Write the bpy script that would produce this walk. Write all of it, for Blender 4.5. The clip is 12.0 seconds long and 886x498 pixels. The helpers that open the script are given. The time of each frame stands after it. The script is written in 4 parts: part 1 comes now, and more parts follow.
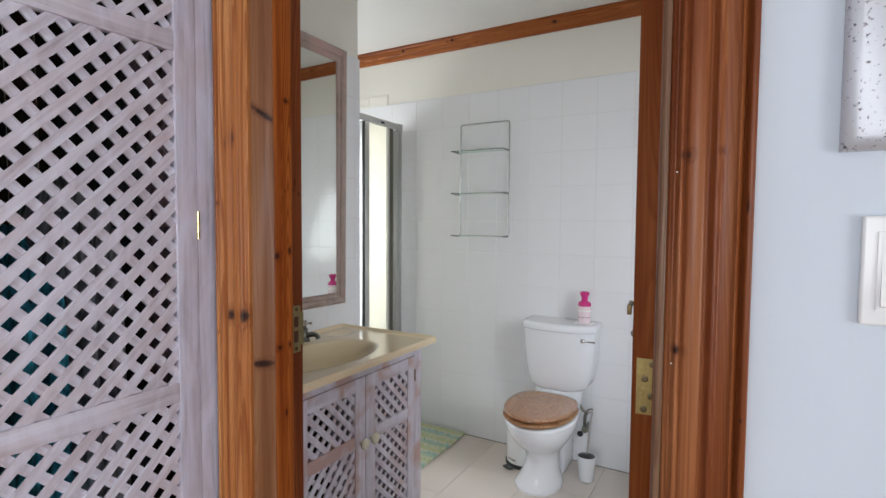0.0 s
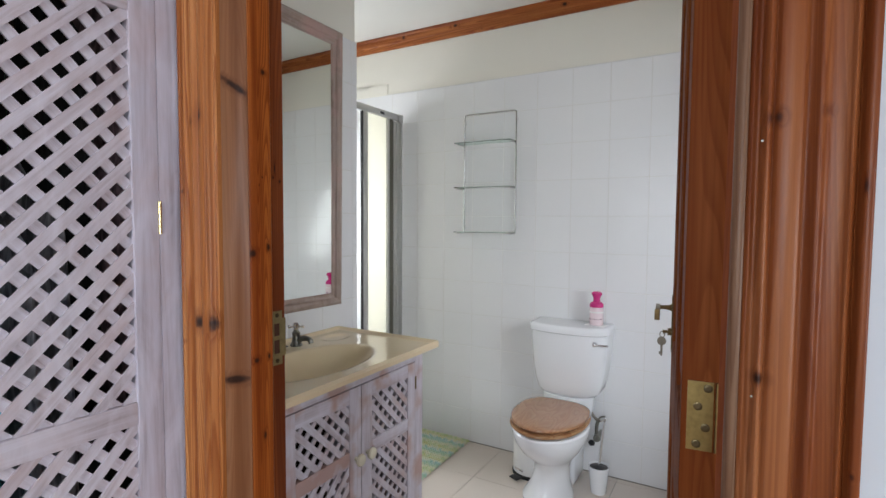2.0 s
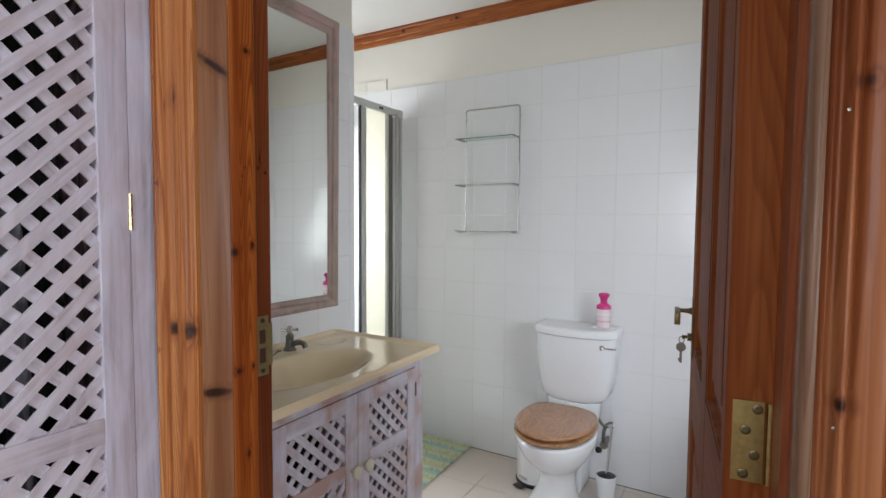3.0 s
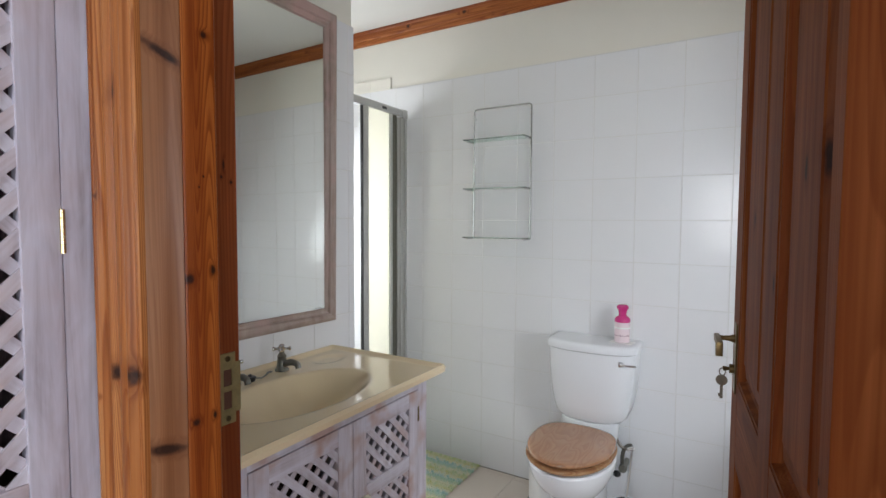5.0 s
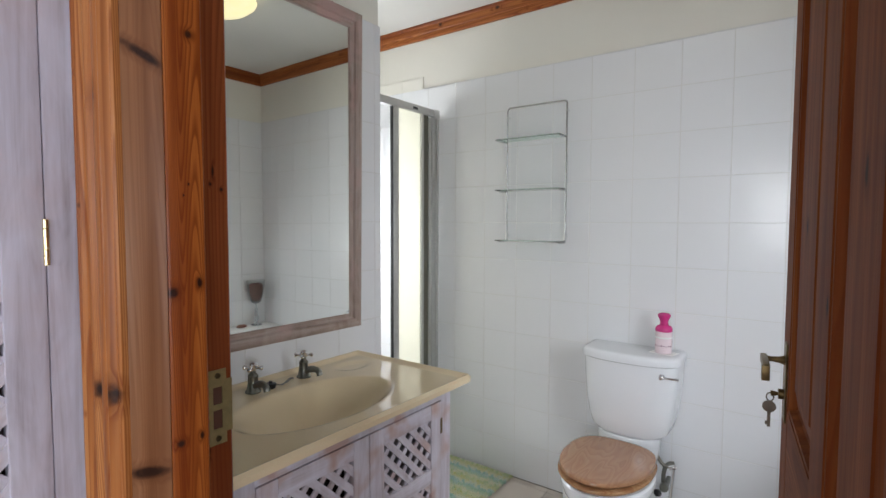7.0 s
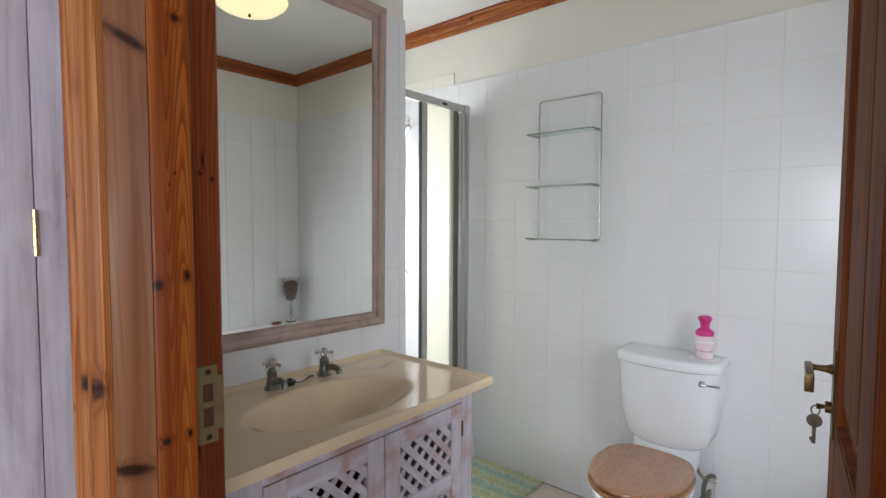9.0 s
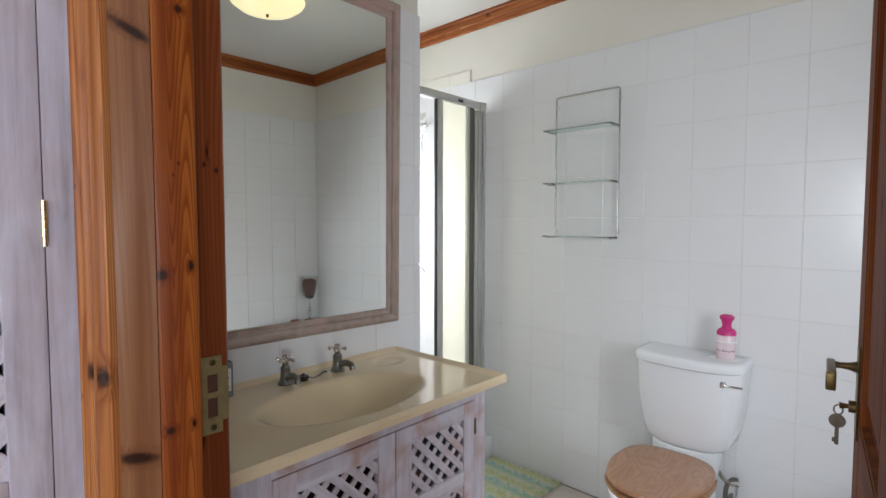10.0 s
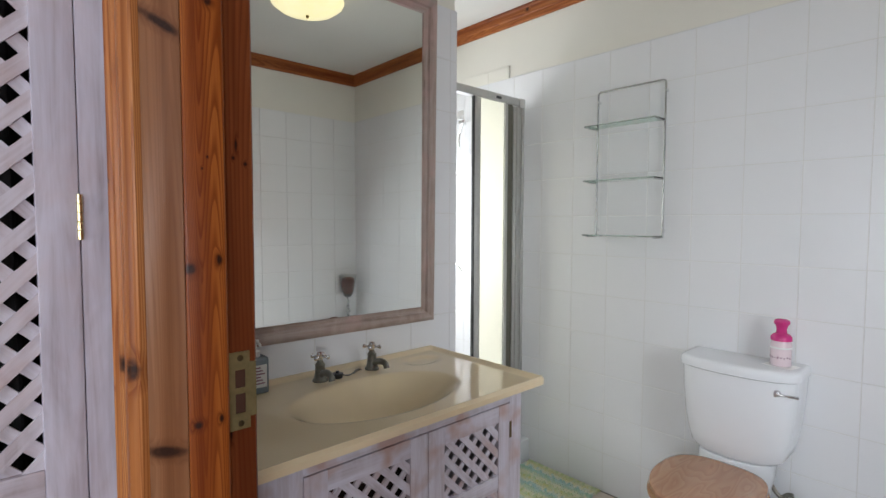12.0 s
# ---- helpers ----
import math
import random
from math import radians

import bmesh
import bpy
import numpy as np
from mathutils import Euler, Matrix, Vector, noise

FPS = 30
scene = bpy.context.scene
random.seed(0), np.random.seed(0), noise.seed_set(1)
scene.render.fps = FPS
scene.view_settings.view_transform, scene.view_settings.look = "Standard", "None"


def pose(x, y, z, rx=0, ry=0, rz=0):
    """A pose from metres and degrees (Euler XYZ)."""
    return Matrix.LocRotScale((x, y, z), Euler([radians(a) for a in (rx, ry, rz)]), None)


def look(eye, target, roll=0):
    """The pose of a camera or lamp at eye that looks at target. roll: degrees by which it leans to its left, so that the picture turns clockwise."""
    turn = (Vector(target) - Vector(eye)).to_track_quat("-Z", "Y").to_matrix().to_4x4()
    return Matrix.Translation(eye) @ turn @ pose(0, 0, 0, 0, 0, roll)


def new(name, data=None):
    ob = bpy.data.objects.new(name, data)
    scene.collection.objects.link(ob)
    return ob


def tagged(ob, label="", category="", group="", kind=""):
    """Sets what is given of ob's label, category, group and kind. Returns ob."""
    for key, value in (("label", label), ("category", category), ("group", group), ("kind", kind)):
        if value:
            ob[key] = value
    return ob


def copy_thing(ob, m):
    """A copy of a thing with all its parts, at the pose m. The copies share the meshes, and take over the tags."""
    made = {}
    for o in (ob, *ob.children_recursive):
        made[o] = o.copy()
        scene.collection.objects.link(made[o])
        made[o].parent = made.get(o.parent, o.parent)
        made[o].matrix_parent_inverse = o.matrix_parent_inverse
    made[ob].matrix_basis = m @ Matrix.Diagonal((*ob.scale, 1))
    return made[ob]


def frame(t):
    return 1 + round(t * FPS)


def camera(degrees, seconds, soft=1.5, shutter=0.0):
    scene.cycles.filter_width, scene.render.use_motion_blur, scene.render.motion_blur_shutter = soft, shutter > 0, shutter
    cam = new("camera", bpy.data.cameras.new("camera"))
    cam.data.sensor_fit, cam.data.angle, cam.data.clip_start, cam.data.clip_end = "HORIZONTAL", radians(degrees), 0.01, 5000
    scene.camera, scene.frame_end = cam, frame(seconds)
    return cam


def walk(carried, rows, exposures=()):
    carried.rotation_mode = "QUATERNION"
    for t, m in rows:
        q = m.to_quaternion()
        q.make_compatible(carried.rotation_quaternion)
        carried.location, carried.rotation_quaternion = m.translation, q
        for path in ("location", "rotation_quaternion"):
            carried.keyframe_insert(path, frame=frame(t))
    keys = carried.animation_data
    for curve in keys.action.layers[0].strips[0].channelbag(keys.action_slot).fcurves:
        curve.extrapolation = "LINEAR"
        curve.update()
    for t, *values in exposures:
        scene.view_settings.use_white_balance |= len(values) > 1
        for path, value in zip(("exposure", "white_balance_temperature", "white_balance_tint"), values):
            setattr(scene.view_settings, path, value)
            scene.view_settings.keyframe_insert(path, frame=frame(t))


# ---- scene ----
cam = camera(82.5, 12.0)
PATH = [
    (0, (-0.071, 0.107, 1.376), (-1.067, 1.838, 1.277), 0.4),
    (0.5, (-0.093, 0.145, 1.372), (-1.091, 1.875, 1.27), 0.5),
    (1, (-0.117, 0.183, 1.368), (-1.118, 1.91, 1.262), 0.4),
    (1.5, (-0.139, 0.214, 1.364), (-1.142, 1.941, 1.258), 0.4),
    (2, (-0.157, 0.251, 1.365), (-1.161, 1.977, 1.257), 0.4),
    (2.5, (-0.181, 0.29, 1.36), (-1.183, 2.017, 1.252), 0.4),
    (3, (-0.212, 0.334, 1.356), (-1.216, 2.061, 1.249), 0.4),
    (5, (-0.282, 0.483, 1.384), (-1.318, 2.19, 1.28), 0.3),
    (5.5, (-0.284, 0.509, 1.391), (-1.351, 2.197, 1.285), 0.3),
    (6, (-0.28, 0.532, 1.393), (-1.387, 2.195, 1.288), 0.3),
    (6.5, (-0.276, 0.551, 1.397), (-1.416, 2.191, 1.292), 0.3),
    (7, (-0.269, 0.577, 1.398), (-1.446, 2.19, 1.293), 0.2),
    (9, (-0.253, 0.656, 1.385), (-1.556, 2.17, 1.28), 0.2),
    (9.5, (-0.248, 0.669, 1.378), (-1.58, 2.157, 1.273), 0.3),
    (10, (-0.242, 0.68, 1.371), (-1.605, 2.14, 1.267), 0.1),
    (10.5, (-0.239, 0.69, 1.364), (-1.629, 2.124, 1.261), 0.1),
    (11, (-0.243, 0.7, 1.359), (-1.664, 2.104, 1.258), 0.1),
    (11.5, (-0.248, 0.706, 1.359), (-1.695, 2.082, 1.258), 0.1),
    (12, (-0.254, 0.71, 1.363), (-1.726, 2.06, 1.259), 0.2),
]
walk(cam, [(t, look(eye, target, roll)) for t, eye, target, roll in PATH], [(0.0, 0.27), (12.0, 0.27)])

# ---- world, sun and large lights ----
SUN_HEIGHT, SUN_TURN = radians(48), radians(150)
world = bpy.data.worlds.new("sky")
scene.world = world
world.use_nodes = True
wn = world.node_tree
sky = wn.nodes.new("ShaderNodeTexSky")
sky.sky_type, sky.sun_disc = "NISHITA", False
sky.sun_elevation, sky.sun_rotation = SUN_HEIGHT, SUN_TURN
wn.links.new(sky.outputs[0], wn.nodes["Background"].inputs[0])
wn.nodes["Background"].inputs[1].default_value = 0.12

sun_data = bpy.data.lights.new("sun", "SUN")
sun_data.energy, sun_data.angle, sun_data.color = 2.5, radians(0.5), (1.0, 0.95, 0.88)
sun = new("sun", sun_data)
sun.matrix_world = look((0, 0, 0), (-math.sin(SUN_TURN) * math.cos(SUN_HEIGHT), -math.cos(SUN_TURN) * math.cos(SUN_HEIGHT), -math.sin(SUN_HEIGHT)))


def window_light(name, eye, target, width, height, watts, colour):
    data = bpy.data.lights.new(name, "AREA")
    data.shape, data.size, data.size_y = "RECTANGLE", width, height
    data.energy, data.color = watts, colour
    ob = new(name, data)
    ob.matrix_world = look(eye, target)
    return ob


window_light("shower_window_light", (-2.93, 2.45, 1.36), (0, 2.42, 1.10), 0.5, 1.05, 13, (0.92, 0.95, 1.0))
# added fill lamp in the side wall, to brighten the toilet and vanity
window_light("bath_fill_light", (0.435, 1.765, 1.36), (-1.7, 1.72, 0.25), 0.58, 0.78, 12.3, (0.88, 0.94, 1.0))
window_light("bedroom_window_light", (2.12, -0.75, 1.05), (0, -0.75, 0.75), 1.3, 0.9, 33, (0.90, 0.935, 1.0))
window_light("bedroom_rear_window_light", (-0.2, -2.36, 1.55), (-0.4, 0, 1.5), 1.3, 0.9, 30, (0.90, 0.935, 1.0))


# ---- materials ----
class Tree:
    def __init__(self, name, rough=0.5, metal=0.0):
        self.mat = bpy.data.materials.new(name)
        self.mat.use_nodes = True
        self.t = self.mat.node_tree
        self.b = self.t.nodes["Principled BSDF"]
        self.b.inputs["Roughness"].default_value = rough
        self.b.inputs["Metallic"].default_value = metal

    def node(self, kind, **values):
        n = self.t.nodes.new(kind)
        for k, v in values.items():
            key = int(k[1:]) if k[0] == "i" and k[1:].isdigit() else k.replace("_", " ")
            if hasattr(v, "is_output"):
                self.t.links.new(v, n.inputs[key])
            else:
                n.inputs[key].default_value = v
        return n

    def link(self, a, b):
        self.t.links.new(a, b)

    def coords(self, scale=(1, 1, 1), kind="Object", offset=(0, 0, 0)):
        c = self.t.nodes.new("ShaderNodeTexCoord")
        m = self.node("ShaderNodeMapping", Scale=scale, Location=offset)
        self.link(c.outputs[kind], m.inputs["Vector"])
        return m.outputs[0]

    def noise(self, vector, scale=5.0, detail=4.0, rough=0.55, distortion=0.0):
        n = self.node("ShaderNodeTexNoise", Vector=vector, Scale=scale, Detail=detail, Roughness=rough, Distortion=distortion)
        return n.outputs["Fac"]

    def ramp(self, fac, stops):
        r = self.t.nodes.new("ShaderNodeValToRGB")
        e = r.color_ramp.elements
        while len(e) < len(stops):
            e.new(0.5)
        for k, (p, c) in enumerate(stops):
            e[k].position = p
            e[k].color = (*c, 1) if len(c) == 3 else c
        self.link(fac, r.inputs[0])
        return r.outputs[0]

    def mix(self, fac, a, b, kind="MIX"):
        m = self.t.nodes.new("ShaderNodeMix")
        m.data_type, m.blend_type = "RGBA", kind
        for sock, v in ((m.inputs[0], fac), (m.inputs[6], a), (m.inputs[7], b)):
            if hasattr(v, "is_output"):
                self.link(v, sock)
            else:
                sock.default_value = v if isinstance(v, (int, float)) else (*v, 1)
        return m.outputs[2]

    def math(self, op, a, b=0.0, c=0.0):
        m = self.t.nodes.new("ShaderNodeMath")
        m.operation = op
        for sock, v in zip(m.inputs, (a, b, c)):
            if hasattr(v, "is_output"):
                self.link(v, sock)
            else:
                sock.default_value = v
        return m.outputs[0]

    def colour(self, v):
        if hasattr(v, "is_output"):
            self.link(v, self.b.inputs["Base Color"])
        else:
            self.b.inputs["Base Color"].default_value = (*v, 1)

    def bump(self, height, strength=0.2, distance=0.002):
        n = self.node("ShaderNodeBump", Height=height, Strength=strength, Distance=distance)
        self.link(n.outputs[0], self.b.inputs["Normal"])

    def set(self, **values):
        for k, v in values.items():
            s = self.b.inputs[k.replace("_", " ")]
            if hasattr(v, "is_output"):
                self.link(v, s)
            else:
                s.default_value = v


def grey(v):
    return (v, v, v)


def plaster(name, base):
    m = Tree(name, 0.75)
    a = m.noise(m.coords(), 3.0, 5)
    b = m.noise(m.coords(), 160.0, 3)
    dark = tuple(c * 0.93 for c in base)
    m.colour(m.mix(a, dark, base))
    m.bump(m.math("ADD", m.math("MULTIPLY", a, 2.0), b), 0.12, 0.001)
    return m.mat


def glazed(name, base, rough=0.12, var=0.04):
    m = Tree(name, rough)
    info = m.t.nodes.new("ShaderNodeObjectInfo")
    n = m.noise(m.coords((1, 1, 1), "Object"), 6.0, 3)
    f = m.math("ADD", m.math("MULTIPLY", info.outputs["Random"], 0.6), m.math("MULTIPLY", n, 0.5))
    m.colour(m.mix(f, tuple(c * (1 - var) for c in base), base))
    m.bump(m.noise(m.coords(), 14.0, 2), 0.06, 0.004)
    m.set(Roughness=m.math("ADD", m.math("MULTIPLY", n, 0.12), rough - 0.05))
    return m.mat


def pine(name, tones, knots=(), axis="z", rough=0.34, seed=0.0, fine=1.0, gloss=0.22, grain=1.0):
    """Varnished pine with the grain along one axis; knots: (x, y, z, radius across, radius along, rise per metre of y)."""
    m = Tree(name, rough)
    long, wide = 0.55, 13.0 * fine
    scale = {"z": (wide, wide, long), "x": (long, wide, wide), "y": (wide, long, wide)}[axis]
    c = m.coords(scale, "Object", (seed, seed * 1.7, seed * 0.6))
    streak = m.noise(m.coords(tuple(k * 2.2 for k in scale), "Object", (seed * 2, seed, seed)), 1.0, 3, 0.5)
    fibre = m.noise(m.coords(tuple(k * 14 if k > 2 else k * 1.5 for k in scale), "Object", (seed, seed, seed * 3)), 1.0, 4, 0.6)
    broad = m.noise(m.coords(tuple(k * 0.8 if k > 2 else k * 2.0 for k in scale), "Object", (seed * 3, seed * 2, seed)), 1.0, 2, 0.5)
    wobble = m.math("MULTIPLY", m.math("SUBTRACT", m.noise(m.coords(), 55.0, 4), 0.5), 1.1)
    total = None
    for x, y, z, across, along, *slope in knots:
        r = {"z": (1 / across, 1 / across, 1 / along), "x": (1 / along, 1 / across, 1 / across), "y": (1 / across, 1 / along, 1 / across)}[axis]
        p = m.coords((1, 1, 1), "Object", (-x, -y, -z))
        if slope:
            part_of = m.node("ShaderNodeSeparateXYZ", Vector=p)
            low = m.math("SUBTRACT", part_of.outputs["Z"], m.math("MULTIPLY", part_of.outputs["Y"], slope[0]))
            p = m.node("ShaderNodeCombineXYZ", X=part_of.outputs["X"], Y=part_of.outputs["Y"], Z=low).outputs[0]
        p = m.node("ShaderNodeVectorMath", i0=p, i1=r)
        p.operation = "MULTIPLY"
        d = m.node("ShaderNodeVectorMath", i0=p.outputs["Vector"])
        d.operation = "LENGTH"
        total = d.outputs["Value"] if total is None else m.math("MINIMUM", total, d.outputs["Value"])
    rings = m.node("ShaderNodeTexNoise", Vector=c, Scale=1.0, Detail=1.0, Roughness=0.3, Distortion=0.25).outputs["Fac"]
    if total is not None:
        near = m.math("MAXIMUM", m.math("SUBTRACT", 1.0, m.math("MULTIPLY", total, 0.34)), 0.0)
        rings = m.math("ADD", rings, m.math("MULTIPLY", m.math("MULTIPLY", near, near), 0.055))
    lines = m.math("FRACT", m.math("MULTIPLY", rings, 36.0))
    lines = m.ramp(lines, [(0.0, grey(0.0)), (0.40, grey(0.08)), (0.84, grey(1.0)), (0.93, grey(0.9)), (1.0, grey(0.0))])
    pores = m.noise(m.coords(tuple(k * 26 if k > 2 else k * 9 for k in scale)), 1.0, 3)
    col = m.ramp(streak, [(0.3, tones[2]), (0.48, tones[1]), (0.68, tones[0])])
    deep = tuple(k * f for k, f in zip(tones[2], (0.78, 0.58, 0.48)))
    lined = m.math("MULTIPLY", lines, m.math("MULTIPLY", m.math("ADD", 0.30, m.math("MULTIPLY", broad, 0.85)), grain))
    col = m.mix(lined, col, deep)
    col = m.mix(m.math("MULTIPLY", m.ramp(fibre, [(0.42, grey(0)), (0.66, grey(1))]), 0.34), col, tones[2])
    col = m.mix(m.math("MULTIPLY", pores, 0.20), col, tones[2])
    if total is not None:
        total = m.math("ADD", total, wobble)
        halo = m.math("MULTIPLY", m.math("MAXIMUM", m.math("SUBTRACT", 2.4, total), 0.0), 0.45)
        halo = m.math("MINIMUM", halo, 1.0)
        core = m.math("MINIMUM", m.math("MAXIMUM", m.math("MULTIPLY", m.math("SUBTRACT", 1.2, total), 1.5), 0.0), 1.0)
        crack = m.noise(m.coords(tuple(k * 5 if k > 2 else 40 for k in scale)), 1.0, 3)
        col = m.mix(m.math("MULTIPLY", halo, 0.75), col, tuple(k * 0.7 for k in deep))
        col = m.mix(m.math("MULTIPLY", core, m.math("MINIMUM", m.math("ADD", 0.35, m.math("MULTIPLY", crack, 1.2)), 0.96)), col, (0.020, 0.008, 0.006))
    m.colour(col)
    m.bump(m.math("ADD", lines, pores), 0.10, 0.0006)
    m.set(Specular_IOR_Level=gloss)
    return m.mat


def washed(name, axis="z", seed=0.0, warm=0.35, tones=((0.40, 0.34, 0.37), (0.55, 0.50, 0.555), (0.68, 0.66, 0.74))):
    """White limewashed wood, a little lilac, with bare pinkish streaks."""
    m = Tree(name, 0.6)
    scale = {"z": (38, 38, 2.2), "y": (38, 2.2, 38)}.get(axis)
    if axis in ("up", "down"):
        turned = m.coords((1, 1, 1))
        turned.node.inputs["Rotation"].default_value[0] = radians(-47.5 if axis == "up" else 47.5)
        c = m.node("ShaderNodeMapping", Vector=turned, Scale=(60, 4, 60), Location=(seed, seed, seed)).outputs[0]
    else:
        c = m.coords(scale, "Object", (seed, seed, seed))
    a = m.noise(c, 1.3, 5, 0.65, 0.6)
    big = m.noise(m.coords((3, 3, 3), "Object", (seed, 2, 1)), 2.0, 3)
    brushed = m.noise(m.coords((16, 16, 5), "Object", (seed, seed, 5)), 1.0, 4, 0.6, 0.8)
    col = m.ramp(a, [(0.28, tones[0]), (0.46, tones[1]), (0.70, tones[2])])
    white = tuple(min(0.82, k * 1.08) for k in tones[2])
    col = m.mix(m.math("MULTIPLY", m.ramp(brushed, [(0.42, grey(0)), (0.66, grey(1))]), 0.55), col, white)
    col = m.mix(m.math("MULTIPLY", m.math("MAXIMUM", m.math("SUBTRACT", big, 0.5), 0.0), warm * 6), col, (0.50, 0.34, 0.31))
    m.colour(col)
    m.bump(a, 0.22, 0.0005)
    return m.mat


def plain(name, base, rough=0.5, metal=0.0, var=0.12, grain=40.0):
    m = Tree(name, rough, metal)
    n = m.noise(m.coords(), grain, 4)
    m.colour(m.mix(n, tuple(c * (1 - var) for c in base), tuple(min(1, c * (1 + var)) for c in base)))
    m.set(Roughness=m.math("ADD", m.math("MULTIPLY", n, 0.12), max(0.02, rough - 0.06)))
    return m.mat


def glass(name, colour=(1, 1, 1), rough=0.0):
    m = Tree(name, rough)
    m.colour(colour)
    m.set(Transmission_Weight=1.0, IOR=1.45)
    return m.mat


M = {}
M["plaster"] = plaster("white_plaster", (0.83, 0.81, 0.74))
M["plaster_blue"] = plaster("bedroom_white_plaster", (0.61, 0.665, 0.725))
M["ceiling"] = plaster("ceiling_white_paint", (0.77, 0.765, 0.735))
M["tile"] = glazed("white_glazed_wall_tile", (0.825, 0.835, 0.855), 0.16, 0.02)
M["grout"] = plaster("white_grout", (0.745, 0.74, 0.72))
M["floor_tile"] = glazed("beige_floor_tile", (0.76, 0.68, 0.61), 0.3, 0.10)
M["floor_grout"] = plaster("grey_brown_grout", (0.24, 0.22, 0.20))
M["floor_wood"] = pine("bedroom_floor_wood", ((0.42, 0.26, 0.14), (0.35, 0.2, 0.1), (0.24, 0.13, 0.06)), axis="y")
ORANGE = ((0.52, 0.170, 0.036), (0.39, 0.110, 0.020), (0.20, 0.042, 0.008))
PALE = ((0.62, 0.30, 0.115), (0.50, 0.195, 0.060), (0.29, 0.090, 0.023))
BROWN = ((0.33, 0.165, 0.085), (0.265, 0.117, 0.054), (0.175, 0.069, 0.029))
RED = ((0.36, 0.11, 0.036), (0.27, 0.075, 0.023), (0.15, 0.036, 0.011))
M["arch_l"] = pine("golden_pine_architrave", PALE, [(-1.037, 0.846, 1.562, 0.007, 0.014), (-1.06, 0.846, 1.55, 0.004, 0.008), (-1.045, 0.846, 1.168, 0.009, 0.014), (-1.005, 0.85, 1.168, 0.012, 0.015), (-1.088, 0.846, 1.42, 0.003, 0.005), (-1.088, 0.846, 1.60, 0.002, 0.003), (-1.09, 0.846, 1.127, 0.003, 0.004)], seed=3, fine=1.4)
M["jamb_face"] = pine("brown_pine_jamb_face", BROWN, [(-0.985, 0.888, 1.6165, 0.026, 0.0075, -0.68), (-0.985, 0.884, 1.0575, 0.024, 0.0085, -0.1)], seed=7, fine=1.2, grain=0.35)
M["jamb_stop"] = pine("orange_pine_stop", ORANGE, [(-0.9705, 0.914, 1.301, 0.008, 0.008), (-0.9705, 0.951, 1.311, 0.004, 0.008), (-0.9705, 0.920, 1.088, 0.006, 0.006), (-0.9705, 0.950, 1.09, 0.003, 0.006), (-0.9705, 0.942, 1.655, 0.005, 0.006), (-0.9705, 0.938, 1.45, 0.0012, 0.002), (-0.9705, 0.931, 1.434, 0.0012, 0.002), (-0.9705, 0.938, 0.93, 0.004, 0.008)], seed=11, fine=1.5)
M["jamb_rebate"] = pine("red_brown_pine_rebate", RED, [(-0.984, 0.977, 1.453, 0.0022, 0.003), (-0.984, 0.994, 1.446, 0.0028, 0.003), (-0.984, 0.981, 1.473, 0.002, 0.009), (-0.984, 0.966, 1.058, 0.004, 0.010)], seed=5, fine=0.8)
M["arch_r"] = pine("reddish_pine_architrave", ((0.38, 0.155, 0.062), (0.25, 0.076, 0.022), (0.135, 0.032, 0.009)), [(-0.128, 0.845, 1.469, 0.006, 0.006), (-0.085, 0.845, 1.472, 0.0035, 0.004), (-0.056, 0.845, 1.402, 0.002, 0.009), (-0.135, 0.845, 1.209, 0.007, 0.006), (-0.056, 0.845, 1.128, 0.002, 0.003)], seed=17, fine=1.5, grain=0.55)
# the shade on the right reveal is put into these darker tones
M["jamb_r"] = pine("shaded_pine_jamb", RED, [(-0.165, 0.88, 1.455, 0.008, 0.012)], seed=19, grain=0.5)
# greyer brown than the jamb and the architrave beside it
M["jamb_edge"] = pine("greyish_pine_jamb_edge", ((0.25, 0.155, 0.10), (0.19, 0.105, 0.060), (0.115, 0.055, 0.028)), seed=43, fine=1.6, grain=0.7)
M["leaf"] = pine("brown_pine_door", ((0.29, 0.094, 0.028), (0.21, 0.058, 0.015), (0.13, 0.027, 0.006)), [(0.081, -0.008, 1.45, 0.012, 0.018), (0.157, -0.008, 1.446, 0.007, 0.016), (0.410, -0.006, 1.415, 0.010, 0.030), (0.540, -0.008, 1.392, 0.008, 0.016), (0.032, 0.0, 1.147, 0.004, 0.004), (0.30, 0.0, 1.30, 0.005, 0.012)], seed=23, rough=0.52, gloss=0.05, grain=0.5)
M["leaf_rail"] = pine("brown_pine_door_rail", ((0.29, 0.094, 0.028), (0.21, 0.058, 0.015), (0.13, 0.027, 0.006)), axis="x", seed=27, rough=0.52, gloss=0.05)
M["cornice"] = pine("orange_pine_cornice", ((0.50, 0.18, 0.055), (0.40, 0.125, 0.032), (0.22, 0.055, 0.015)), [(-2.34, 2.985, 2.565, 0.006, 0.006), (-2.05, 2.985, 2.545, 0.009, 0.010), (-1.67, 2.985, 2.55, 0.008, 0.012), (-1.5, 2.985, 2.51, 0.007, 0.008), (-1.0, 2.985, 2.54, 0.009, 0.012)], axis="x", seed=31)
M["cornice_y"] = pine("orange_pine_side_cornice", ((0.50, 0.18, 0.055), (0.40, 0.125, 0.032), (0.22, 0.055, 0.015)), axis="y", seed=37)
M["washed_v"] = washed("limewashed_upright", "z", 1.0, 0.2, ((0.36, 0.32, 0.37), (0.51, 0.48, 0.56), (0.65, 0.64, 0.75)))
M["washed_h"] = washed("limewashed_rail", "y", 4.0, 0.3)
M["washed_s_up"] = washed("limewashed_rising_slat", "up", 9.0, 0.25)
M["washed_s_down"] = washed("limewashed_falling_slat", "down", 11.0, 0.25)
M["washed_v2"] = washed("limewashed_vanity_upright", "z", 13.0, 1.1)
